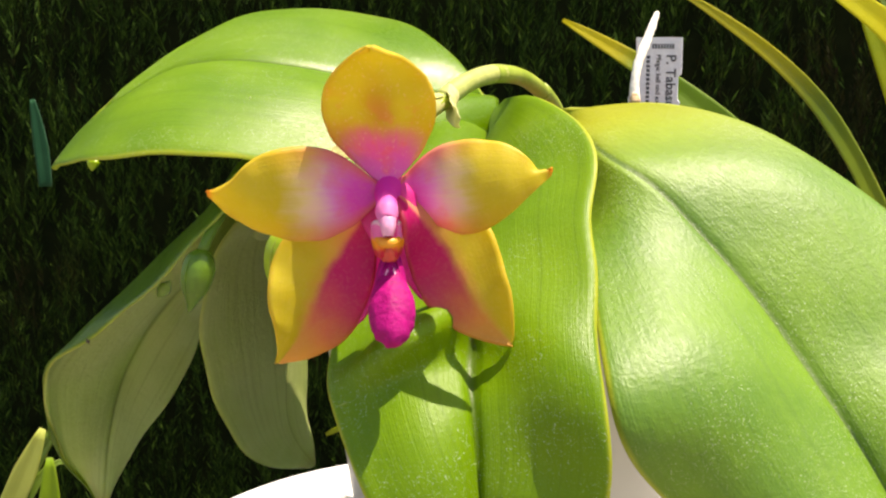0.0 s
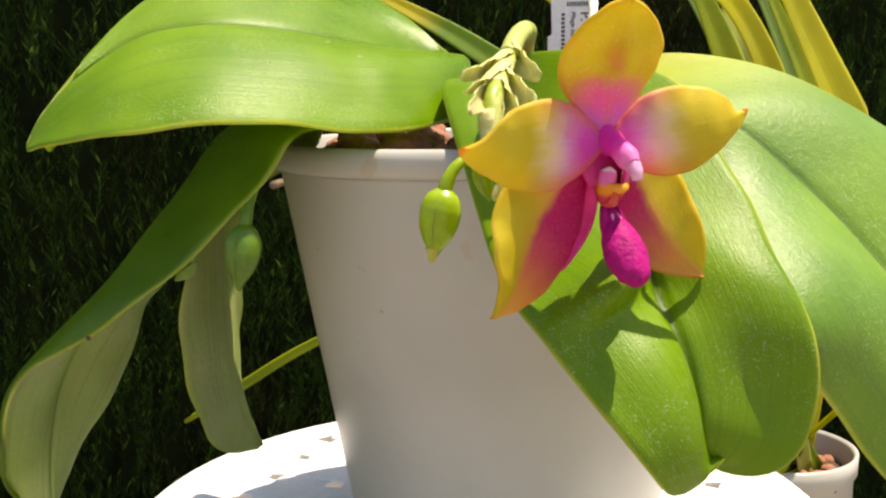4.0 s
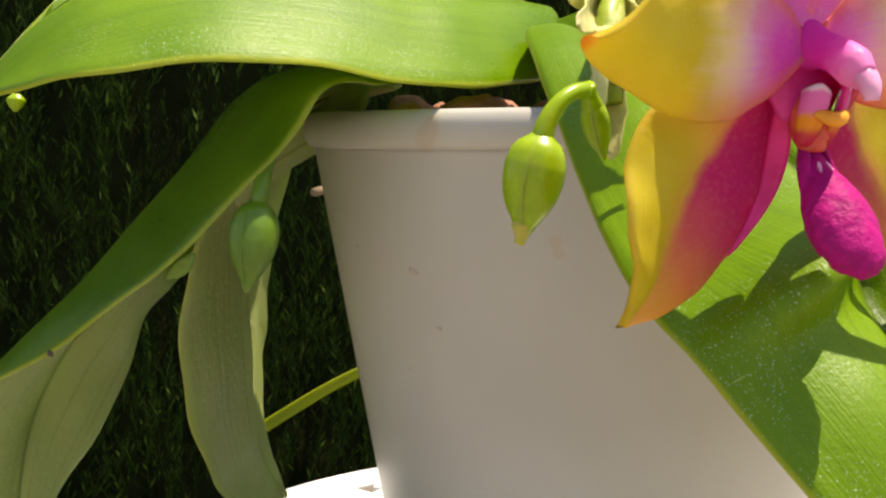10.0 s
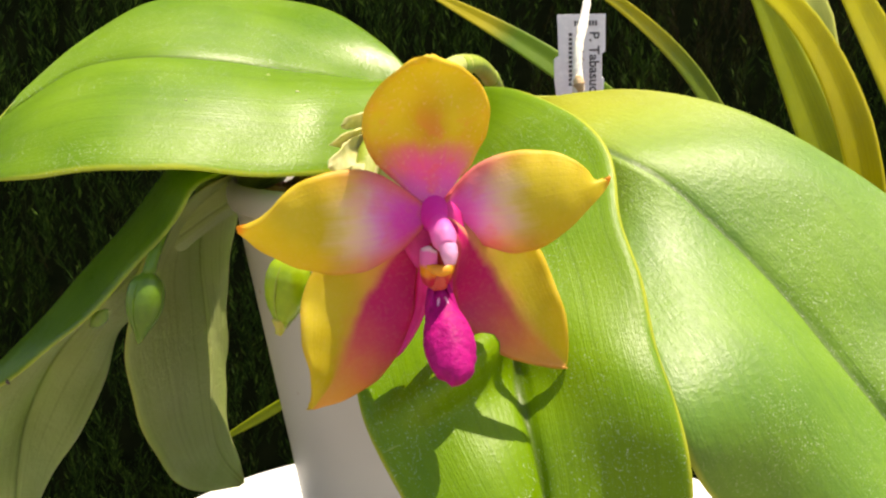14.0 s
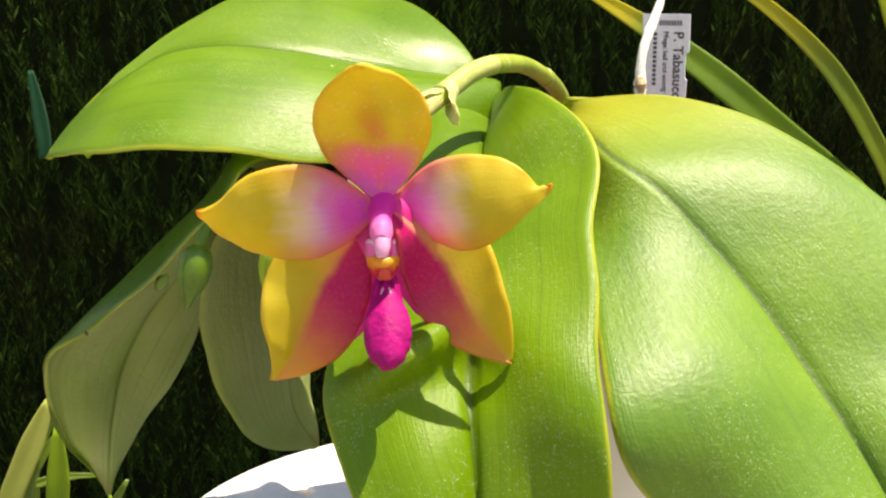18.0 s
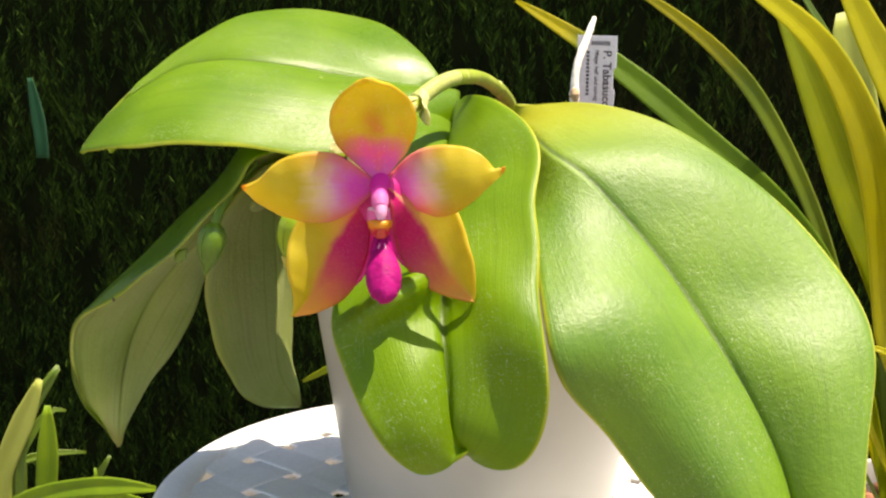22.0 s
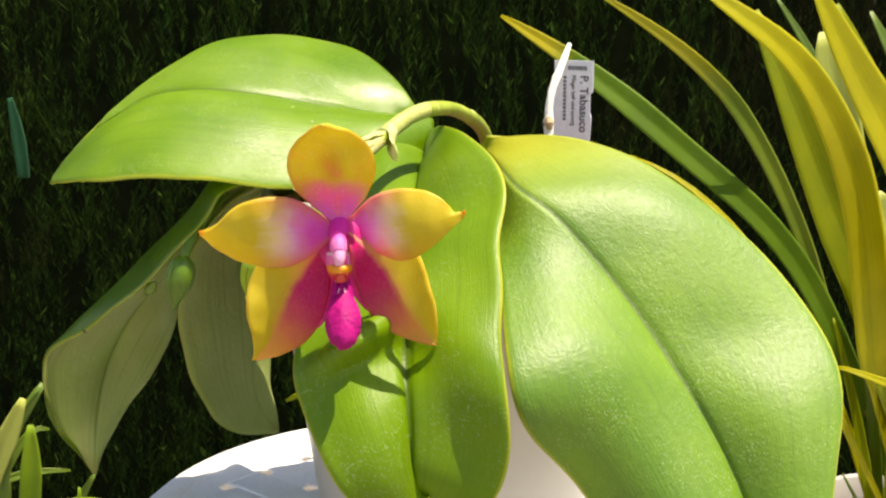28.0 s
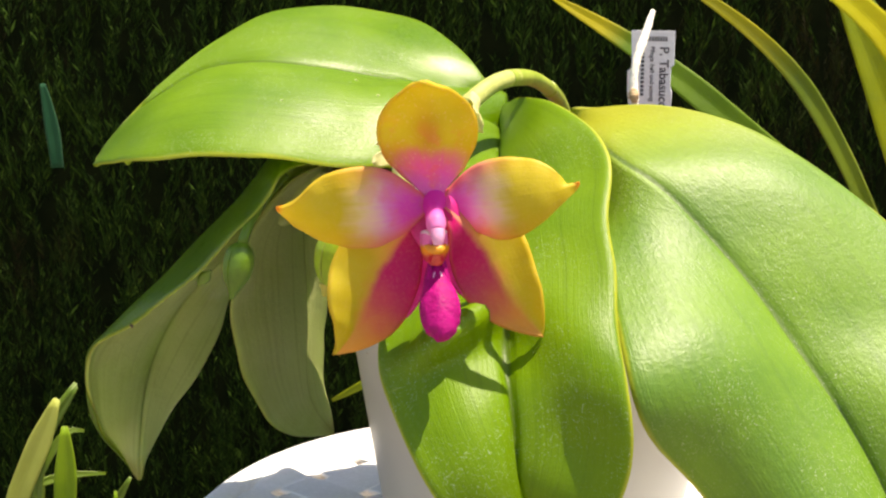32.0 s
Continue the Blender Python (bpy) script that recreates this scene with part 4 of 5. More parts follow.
leaf_b = leaf("leaf", [near, outline, mid_b, far_b], [UNDER_ROLLED, LEAF_SHADED], bulge=(-0.04, 0.05, 0.06), nv=97, soft=5, groove=0.0012, groove_at=0.667, ripple=0.0005, label="drooping leaf rolled along its length, grey-green underside showing")
cl = [(-0.060, 0.010, 0.598), (-0.094, 0.002, 0.585)] + C_LEFT[2:]
cr = [(-0.045, 0.030, 0.598), (-0.068, 0.045, 0.592)] + C_RIGHT
cm = [(-0.052, 0.022, 0.598), (-0.084, 0.036, 0.588)] + C_MID
leaf("leaf", [cl, cm, cr], [UNDER, LEAF_SHADED], bulge=(0.05, 0.05), nv=97, soft=3, groove=0.0008, ripple=0.0005, seed=2.0, label="hanging leaf seen from its pale grey-green underside")
leaf_d = leaf("leaf", [[(-0.018, -0.008, 0.602)] + D_LEFT, [(-0.012, -0.006, 0.600), (-0.016, -0.035, 0.604)] + D_MID, D_RIGHT], [LEAF_FRONT, LEAF_SHADED], bulge=((0.16, 0.16, 0.16, 0.16, 0.16, 0.16, 0.05, 0.02, 0.06, 0.12, 0.16, 0.10), 0.05), groove=0.0012, ripple=0.0004, soft=1, seed=1.7, nu=110,
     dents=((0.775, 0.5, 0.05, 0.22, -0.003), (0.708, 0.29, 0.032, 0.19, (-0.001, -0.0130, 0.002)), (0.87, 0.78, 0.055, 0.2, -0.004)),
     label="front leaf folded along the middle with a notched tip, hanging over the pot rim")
TIP_E = (0.070, -0.168, 0.468)
E_TOP[-2:] = [(0.0873, -0.1517, 0.5355), (0.0818, -0.1664, 0.5141)]
E_MID[-2:] = [(0.0652, -0.1473, 0.5294), (0.0709, -0.1582, 0.5075)]
E_LEFT[-1] = (0.0409, -0.1529, 0.5057)
leaf("leaf", [[(0.004, -0.040, 0.606), (0.004, -0.090, 0.592), (0.002, -0.135, 0.572)] + E_LEFT + [TIP_E], [(0.004, -0.040, 0.608), (0.006, -0.075, 0.606)] + E_MID + [TIP_E], E_TOP + [(0.079, -0.171, 0.492), TIP_E]], [LEAF, UNDER], bulge=((0.0, 0.0, 0.04, 0.14, 0.28, 0.26), (0.02, 0.02, 0.06, 0.10, 0.10)), swell=0.0004, groove=0.0009, ripple=0.0003, seed=3.1, nu=110,
     dents=((0.535, 0.74, 0.06, 0.2, -0.0026), (0.345, 0.80, 0.08, 0.24, 0.0020), (0.645, 0.74, 0.08, 0.22, 0.0014)),
     label="large broad leaf arching down, lime green with a deep midrib and glossy sheen")

stem_line = [(0.010, -0.002, 0.598)] + SPIKE[:-2] + [(-0.0474, -0.1072, 0.5985), (-0.0480, -0.1096, 0.5895)]
part("flower_stem", tube("flower_stem", stem_line, [0.0026, 0.0025, 0.0024, 0.0024, 0.0024, 0.0023, 0.0018], [STEM], 60, 14, lumps=0.015), orchid, "arching yellow-green flower stem with dry bracts")
sp = bspline(stem_line, 60)
for a, b, r, skin in ((6, 14, 0.0026, STEM), (24, 30, 0.0025, STEM), (28, 41, 0.0026, STEM_PALE), (41, 52, 0.0025, BRACT), (50, 59, 0.0024, STEM_PALE)):
    pts = [tuple(sp[k]) for k in range(a, b + 1, 2)]
    part("stem_sheath", tube("stem_sheath", pts, [r * 0.95, r, r, r * 1.02, r * 1.06], [skin], 20, 16, lumps=0.012, seed=a), orchid, "pale dry sheath round a joint of the stem")


def bract(k, tip, width, seed):
    """A papery triangular scale that clasps the stem and curls outward to its tip."""
    k = k - 3
    base, tip = sp[k], np.array(tip)
    t = unit(sp[min(k + 2, 59)] - sp[k - 1])
    o = tip - base
    o = unit(o - t * float(o @ t))
    n = np.cross(t, o)
    rails = []
    for s in np.linspace(-1, 1, 9):
        a = s * 1.75
        clasp = o * math.cos(a) + n * math.sin(a)
        r = 0.0027
        far = tip + n * s * 0.0013 - t * 0.0012 * abs(s)
        edge = base + clasp * r
        wide = base * 0.45 + tip * 0.55 + n * s * width * 1.35 - (o - t) * 0.0012 * s * s
        rails.append([edge - t * 0.0015, edge + t * 0.0012 + clasp * 0.0003, wide, far])
    return part("bract", sheet("bract", eased(loft(rails, 18, 25, (0.0,), 0.00025, seed), 1), 0.0003, [BRACT]), orchid, "dry papery bract")


bract(42, (-0.0260, -0.0881, 0.6080), 0.0034, 0.0)
bract(44, (-0.0505, -0.0960, 0.6090), 0.0034, 1.1)
bract(47, (-0.0540, -0.1086, 0.6058), 0.0034, 2.3)
bract(49, (-0.0362, -0.1074, 0.6025), 0.0032, 3.9)
bract(51, (-0.0548, -0.1119, 0.6012), 0.0030, 5.2)
bract(54, (-0.0400, -0.1125, 0.5950), 0.0030, 6.0)
bract(57, (-0.0485, -0.1110, 0.5806), 0.0026, 7.7)
bract(58, (-0.0520, -0.1120, 0.5830), 0.0022, 8.4)

flower = new("flower")
flower.parent = orchid
flower.matrix_parent_inverse = orchid.matrix_world.inverted()
flower["label"] = "open waxy star-shaped flower, yellow with a magenta heart"


SR_O[:] = [(-0.0375, -0.1465, 0.5945), (-0.0285, -0.1425, 0.5935), (-0.0210, -0.1410, 0.5905), (-0.0188, -0.1440, 0.5860), (-0.0178, -0.1461, 0.5805), (-0.0150, -0.1471, 0.5748), SR_O[-1]]
SL_O[:] = [(-0.0445, -0.1465, 0.5940), (-0.0540, -0.1450, 0.5925), (-0.0610, -0.1430, 0.5870), (-0.0640, -0.1450, 0.5790), (-0.0635, -0.1475, 0.5715), (-0.0610, -0.1455, 0.5660), SL_O[-1]]


def tepal(name, a, b, mats, out=0.0012, bulge=0.04, start=0.25):
    c0 = tuple(CENTRE)
    n = 7
    pa, pb = bspline(a, n), bspline(b, n)
    mid = [(pa[i] + pb[i]) / 2 + np.array((0, -out, 0)) * math.sin(math.pi * i / (n - 1)) for i in range(n)]
    g = loft([[c0] + a, [c0] + [tuple(m) for m in mid], [c0] + b], 48, 33, (bulge, bulge), 0.00022, 37.0 * a[0][0] + 19.0 * b[-1][2])
    return part(name, sheet(name, eased(g, 3), 0.0011, mats), flower)


tepal("dorsal_sepal", S_R, S_L, [DORSAL], 0.0018, -0.05)
tepal("petal", PL_B, PL_T, [PETAL], 0.0022, -0.05)
tepal("petal", PR_T, PR_B, [PETAL], 0.0022, -0.05)
tepal("lateral_sepal", SL_O, SL_I, [LATERAL], -0.0005, 0.05)
tepal("lateral_sepal", SR_O, SR_I, [LATERAL], -0.0005, 0.05)
for inner, s in ((SL_I, -1), (SR_I, 1)):
    edge = bspline([tuple(CENTRE)] + inner, 24)[2:15]
    u = np.linspace(0, 1, 13)[:, None]
    turned = edge + np.array((-s * 0.0022, -0.0026, 0.0)) * np.sin(math.pi * np.clip(u * 0.9 + 0.1, 0, 1))
    flap = loft([[tuple(q) for q in edge[::2]], [tuple(q) for q in turned[::2]]], 18, 7, (0.1 * s,))
    part("sepal_fold", sheet("sepal_fold", flap, 0.0008, [FOLD]), flower, "bright pink inner fold of the lower sepal")
part("flower_throat", tube("flower_throat", [(-0.0405, -0.1470, 0.5985), (-0.0404, -0.1478, 0.5930), (-0.0400, -0.1478, 0.5865)], [0.0030, 0.0054, 0.0058, 0.0050, 0.0034], [FOLD], 20, 20, flat=0.35), flower, "deep magenta heart of the flower")
part("column", tube("column", [(-0.0405, -0.1478, 0.5956), (-0.0404, -0.1516, 0.5952), (-0.0401, -0.1556, 0.5940), (-0.0398, -0.1586, 0.5912)], [0.0038, 0.0029, 0.0023, 0.0022, 0.0024, 0.0025, 0.0017], [COLUMN], 36, 28, flat=0.85), flower, "rounded pink column")
part("anther_cap", tube("anther_cap", [(-0.0398, -0.1578, 0.5926), (-0.0397, -0.1598, 0.5908), (-0.0396, -0.1598, 0.5886)], [0.0010, 0.0016, 0.0015, 0.0010], [ANTHER], 12, 7, flat=0.7, keel=0.2), flower, "whitish pink cap at the end of the column")
lip_path = [(-0.0397, -0.1484, 0.5838), (-0.0394, -0.1500, 0.5802), (-0.0391, -0.1524, 0.5760), (-0.0388, -0.1560, 0.5716), (-0.0386, -0.1592, 0.5682)]
lip_body = tube("lip", lip_path, [0.0010, 0.0013, 0.0021, 0.0032, 0.0040, 0.0044, 0.0044, 0.0040, 0.0032, 0.0012], [LIP], 48, 36, flat=0.74, keel=0.10)
for v in lip_body.vertices:
    f = max(0.0, min(1.0, (0.576 - v.co.z) / 0.006))
    v.co += v.normal * (0.0004 * noise.noise(v.co * 420.0) + 0.00022 * noise.noise(v.co * 1100.0)) * f
part("lip", lip_body, flower, "swollen magenta lip with a keel")
part("lip_base", tube("lip_base", [(-0.0401, -0.1478, 0.5905), (-0.0399, -0.1490, 0.5868), (-0.0397, -0.1492, 0.5825)], [0.0018, 0.0027, 0.0026, 0.0015], [LIP_RED], 18, 18), flower, "orange-red throat of the lip")
for s in (-1, 1):
    cx = -0.0399
    lobe = loft([[(cx + s * 0.0004, -0.1496, 0.5836), (cx + s * 0.0008, -0.1530, 0.5862), (cx + s * 0.0006, -0.1536, 0.5898)],
                 [(cx + s * 0.0014, -0.1500, 0.5832), (cx + s * 0.0022, -0.1530, 0.5862), (cx + s * 0.0021, -0.1538, 0.5910)],
                 [(cx + s * 0.0022, -0.1488, 0.5838), (cx + s * 0.0033, -0.1506, 0.5866), (cx + s * 0.0029, -0.1512, 0.5900)]], 16, 13, (0.12,))
    part("side_lobe", sheet("side_lobe", eased(lobe, 2), 0.0007, [LOBE]), flower, "small orange side lobe of the lip")
    part("lip_horn", tube("lip_horn", [(-0.0394 + s * 0.0004, -0.1506, 0.5812), (-0.0394 + s * 0.0008, -0.1516, 0.5806), (-0.0394 + s * 0.0010, -0.1522, 0.5796)], [0.0004, 0.0003, 0.00012], [ANTHER], 8, 8), flower, "tiny white horn on the lip")
    wing = loft([[(-0.0394 + s * 0.0014, -0.1480, 0.5838), (-0.0393 + s * 0.0030, -0.1490, 0.5800), (-0.0392 + s * 0.0030, -0.1512, 0.5768)],
                 [(-0.0394 + s * 0.0010, -0.1500, 0.5830), (-0.0393 + s * 0.0020, -0.1512, 0.5798), (-0.0392 + s * 0.0026, -0.1526, 0.5764)]], 12, 7, (0.1,))
    part("lip_wing", sheet("lip_wing", wing, 0.0006, [LIP]), flower, "dark magenta wing beside the lip's neck")
part("lip_throat", tube("lip_throat", [(-0.0399, -0.1490, 0.5880), (-0.0399, -0.1500, 0.5860), (-0.0398, -0.1500, 0.5840)], [0.0014, 0.0022, 0.0018], [LIP_RED], 14, 16, flat=0.8), flower, "orange-red throat between the side lobes")
part("callus", tube("callus", [(-0.0420, -0.1528, 0.5874), (-0.0411, -0.1538, 0.5867), (-0.0399, -0.1542, 0.5864), (-0.0387, -0.1538, 0.5867), (-0.0378, -0.1528, 0.5874)], [0.0005, 0.0009, 0.0010, 0.0009, 0.0005], [LIP_ORANGE], 18, 10, flat=0.8), flower, "orange ridge across the throat")
part("pedicel", tube("pedicel", [(-0.0478, -0.1085, 0.5950), (-0.0458, -0.124, 0.5925), (-0.0425, -0.138, 0.5935), (-0.0408, -0.1462, 0.5958)], [0.0016, 0.0015, 0.0017, 0.0018], [STEM], 20, 12), flower, "pale green flower stalk")


def bud(top, tip, size, bend, parent, skin=BUD, seam_skin=SEAM, beak=0.0):
    """A plump closed bud with three seams and a beak, on its short stalk."""
    top, tip = np.array(top), np.array(tip)
    ax = unit(tip - top)
    sx = unit(np.cross(ax, np.array((0.3, 1.0, 0.1))))
    sy = np.cross(ax, sx)
    n, m = 30, 60
    seam = math.atan2(float(sy @ np.array((-0.35, -0.94, 0.0))), float(sx @ np.array((-0.35, -0.94, 0.0)))) + 0.30
    ln = np.linalg.norm(tip - top)
    verts, faces, uv = [], [], []
    for i in range(n):
        u = i / (n - 1)
        r = size * float(np.interp(u, (0, 0.05, 0.10, 0.18, 0.30, 0.45, 0.58, 0.70, 0.80, 0.87, 0.94, 1.0), (0.26, 0.46, 0.72, 0.90, 1.0, 0.98, 0.88, 0.70, 0.45, 0.28, 0.20, 0.08)))
        for j in range(m):
            a = 2 * math.pi * j / m
            k = r * (1 - 0.04 * math.cos(3 * (a - seam)))
            verts.append(top + ax * ln * u + sx * math.cos(a) * k + sy * math.sin(a) * k * 0.9)
            uv.append((j / m, u))
    for i in range(n - 1):
        for j in range(m):
            a, b = i * m + j, i * m + (j + 1) % m
            faces.append((a, b, b + m, a + m))
    body = part("flower_bud", mesh_of("flower_bud", verts, faces, [skin], uv), parent, "closed plump green flower bud")
    if beak:
        hook = [tuple(tip - ax * 0.0040 - np.array((0.0006, 0.0, 0.0))), tuple(tip - ax * 0.0020 - np.array((0.0003, 0.0004, 0.0))), tuple(tip - ax * 0.0008), tuple(tip + ax * 0.0002 - np.array((0.0004, 0.0, 0.0)))]
        part("bud_beak", tube("bud_beak", hook, [size * 0.12, size * 0.40, size * 0.30, size * 0.22, size * 0.16], [BEAK], 16, 12, flat=0.8, lumps=0.06, seed=4), body, "dry yellowish beak at the end of the bud")
    part("bud_stalk", tube("bud_stalk", [tuple(q) for q in bend] + [tuple(top + ax * 0.001)], [0.0013, 0.0012, 0.0014, 0.0017], [skin], 18, 12), body)
    near = math.atan2(float(sy @ np.array((-0.35, -0.94, 0.0))), float(sx @ np.array((-0.35, -0.94, 0.0))))
    for side in (-1, 0, 1):
        a = near + 0.30 + side * 2.094
        line = []
        for u in np.linspace(0.04, 0.93, 9):
            k = size * float(np.interp(u, (0, 0.05, 0.10, 0.18, 0.30, 0.45, 0.58, 0.70, 0.80, 0.87, 0.94, 1.0), (0.26, 0.46, 0.72, 0.90, 1.0, 0.98, 0.88, 0.70, 0.45, 0.28, 0.20, 0.08)))
            line.append(tuple(top + ax * ln * u + sx * math.cos(a) * k + sy * math.sin(a) * k * 0.9))
        part("bud_seam", tube("bud_seam", line, [0.0001, 0.00022, 0.0002, 0.0001], [seam_skin], 30, 8), body, "fine raised seam")
    return body


bud((-0.0630, -0.1182, 0.5852), (-0.0662, -0.1174, 0.5690), 0.0045, [(-0.0555, -0.1165, 0.5912), (-0.0590, -0.1185, 0.5915), (-0.0622, -0.1187, 0.5890)], orchid, beak=1.0)
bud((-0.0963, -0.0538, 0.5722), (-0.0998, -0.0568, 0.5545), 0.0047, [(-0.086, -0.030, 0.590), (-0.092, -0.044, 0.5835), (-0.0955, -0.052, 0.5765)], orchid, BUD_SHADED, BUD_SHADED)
bud((-0.0535, -0.1140, 0.5900), (-0.0498, -0.1112, 0.5806), 0.0022, [(-0.0550, -0.1160, 0.5918), (-0.0545, -0.1155, 0.5912)], orchid)

root_line = [(0.0305, -0.012, 0.604), (0.0318, -0.0090, 0.611), (0.0312, -0.0075, 0.6175), (0.0318, -0.0065, 0.6250), (0.0338, -0.0030, 0.6315), (0.0375, 0.0030, 0.6375), (0.0414, 0.0117, 0.6457)]
aerial_root = part("aerial_root", tube("aerial_root", root_line, [0.0018, 0.0016, 0.0019, 0.0014, 0.0014, 0.0016, 0.0014, 0.0013, 0.0009], [ROOT], 60, 12, lumps=0.14, seed=3), orchid, "pale dry aerial root standing up")
part("root_knot", tube("root_knot", [(0.0316, -0.0098, 0.6135), (0.0313, -0.0092, 0.6160), (0.0314, -0.0086, 0.6185)], [0.0010, 0.0019, 0.0010], [ROOT_TIP], 14, 10, lumps=0.2, seed=5), aerial_root, "brown knot")



def on_skin(ob, pts, lift):
    """The points laid on the nearest place of a leaf's surface, a little proud of it."""
    me = ob.data
    tree = BVHTree.FromPolygons([v.co for v in me.vertices], [list(p.vertices) for p in me.polygons])
    out = []
    for p in pts:
        at, nor, _, _ = tree.find_nearest(Vector(p))
        out.append(tuple(at + nor * lift))
    return out


scar = on_skin(leaf_d, [(-0.0492 + 0.0165 * f, -0.1475, 0.5535 + 0.0046 * f + 0.0008 * math.sin(f * 3.1)) for f in np.linspace(0, 1, 9)], 0.0001)
part("leaf_scar", tube("leaf_scar", scar, [0.0001, 0.0003, 0.0003, 0.0003, 0.0001], [SCAR_GREEN], 30, 8, lumps=0.15, seed=9), leaf_d, "pale raised scar across the leaf")
bite = on_skin(leaf_b, [(-0.1405, -0.0319, 0.5386), (-0.1399, -0.0319, 0.5389), (-0.1392, -0.0319, 0.5393)], 0.0001)
part("leaf_spot", tube("leaf_spot", bite, [0.0003, 0.0009, 0.0003], [SOIL], 10, 8, flat=0.6), leaf_b, "small black spot")
for q, r in (((-0.0522, -0.0339, 0.6288), 0.0006), ((-0.060, -0.020, 0.6288), 0.0005), ((-0.120, -0.030, 0.606), 0.0004), ((-0.085, -0.040, 0.612), 0.0004)):
    spot = on_skin(leaf_a, [(q[0] - r, q[1] - 0.003, q[2] + 0.006), (q[0], q[1] - 0.003, q[2] + 0.006), (q[0] + r, q[1] - 0.003 + r * 0.4, q[2] + 0.006)], 0.00005)
    part("leaf_spot", tube("leaf_spot", spot, [r * 0.3, r * 0.8, r * 0.3], [SCAR], 8, 8, flat=0.5), leaf_a, "tiny whitish mark")
part("leaf_tip_lobe", tube("leaf_tip_lobe", [(-0.1440, 0.0005, 0.5945), (-0.1443, 0.0, 0.5925), (-0.1444, -0.0005, 0.5905)], [0.0010, 0.0022, 0.0016, 0.0004], [BUD], 14, 12, flat=0.5), leaf_a, "small green lobe hanging under the leaf's tip")

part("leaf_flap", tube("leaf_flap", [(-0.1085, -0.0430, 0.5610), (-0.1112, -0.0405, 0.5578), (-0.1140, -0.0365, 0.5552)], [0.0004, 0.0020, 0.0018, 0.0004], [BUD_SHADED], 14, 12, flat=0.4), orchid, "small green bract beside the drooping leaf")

# ---------------------------------------------------------------- the plant label
label_tag = thing("plant_label", (0.046, 0.044, 0.60), "white plastic plant label with printed writing, stuck in the pot", "label")
corner_r, corner_l = Vector((0.0560, 0.0368, 0.6398)), Vector((0.0408, 0.0445, 0.6401))
ex = (corner_r - corner_l).normalized()
ez = Vector((-0.20, -0.02, 1.0))
ez = (ez - ex * ez.dot(ex)).normalized()
ey = ex.cross(ez)
LW = (corner_r - corner_l).length
frame_m = Matrix(((ex.x, -ey.x, ez.x, corner_l.x), (ex.y, -ey.y, ez.y, corner_l.y), (ex.z, -ey.z, ez.z, corner_l.z), (0, 0, 0, 1)))
shape = [(0, 0), (LW, 0), (LW, -0.013), (LW - 0.0012, -0.014), (LW - 0.0012, -0.022), (LW - 0.0004, -0.023), (LW - 0.002, -0.052), (LW / 2, -0.064), (0.002, -0.052), (-0.0012, -0.023), (-0.0012, -0.0155), (0.0004, -0.0145)]
tb = bmesh.new()
ring_v = [tb.verts.new((x, 0, z)) for x, z in shape]
face = tb.faces.new(ring_v)
ext = bmesh.ops.extrude_face_region(tb, geom=[face])
bmesh.ops.translate(tb, verts=[e for e in ext["geom"] if isinstance(e, bmesh.types.BMVert)], vec=(0, 0.0006, 0))
bmesh.ops.recalc_face_normals(tb, faces=tb.faces)
tag_mesh = bpy.data.meshes.new("label_card")
tb.transform(frame_m)
tb.to_mesh(tag_mesh)
tb.free()
tag_mesh.materials.append(TAG)
part("label_card", tag_mesh, label_tag)


def lettering(text, x, z, size):
    """Writing that runs down the label."""
    cu = bpy.data.curves.new("writing", "FONT")
    cu.body = text
    cu.size = size
    cu.extrude = 0.00003
    cu.offset = size * 0.02
    ob = new("temporary", cu)
    dg = bpy.context.evaluated_depsgraph_get()
    me = bpy.data.meshes.new_from_object(ob.evaluated_get(dg))
    bpy.data.objects.remove(ob)
    me.name = "writing"
    me.materials.clear()
    me.materials.append(INK)
    me.transform(frame_m @ Matrix.Translation((x, -0.00008, z)) @ Matrix.Rotation(radians(90), 4, "X") @ Matrix.Rotation(radians(-90), 4, "Z"))
    return part("writing", me, label_tag, "dark printed writing")


lettering("P. Tabasuco", LW * 0.68, -0.0060, 0.0050)
lettering("Pflege: hell und sonnig", LW * 0.46, -0.0060, 0.0024)


def ink_bar(x, z, w, h):
    b = bmesh.new()
    bmesh.ops.create_cube(b, size=1.0)
    b.transform(frame_m @ Matrix.Translation((x + w / 2, -0.00006, z - h / 2)) @ Matrix.Diagonal((w, 0.0001, h, 1)))
    me = bpy.data.meshes.new("ink_bar")
    b.to_mesh(me)
    b.free()
    me.materials.append(INK)
    part("ink_bar", me, label_tag)


for i in range(8):
    ink_bar(LW * 0.36 + i * 0.00105, -0.0022, 0.0007, 0.0018)
for i in range(12):
    ink_bar(LW * 0.24, -0.0065 - i * 0.0016, 0.0013, 0.0011)

# ---------------------------------------------------------------- neighbouring plants
PX, PY = 0.334, 0.284
planter_shape = [(0.0, 0.004), (0.044, 0.0), (0.046, 0.004), (0.054, 0.325), (0.0565, 0.327), (0.057, 0.340), (0.055, 0.341), (0.0535, 0.338), (0.051, 0.31), (0.042, 0.012), (0.0, 0.012)]
planter = thing("planter", (PX, PY, 0.0), "tall white plastic planter standing on the soil", "planter")
pl = part("planter_body", lathe("planter_body", planter_shape, [POT], 64), planter)
pl.matrix_parent_inverse = Matrix()
heap_v, heap_f = [], []
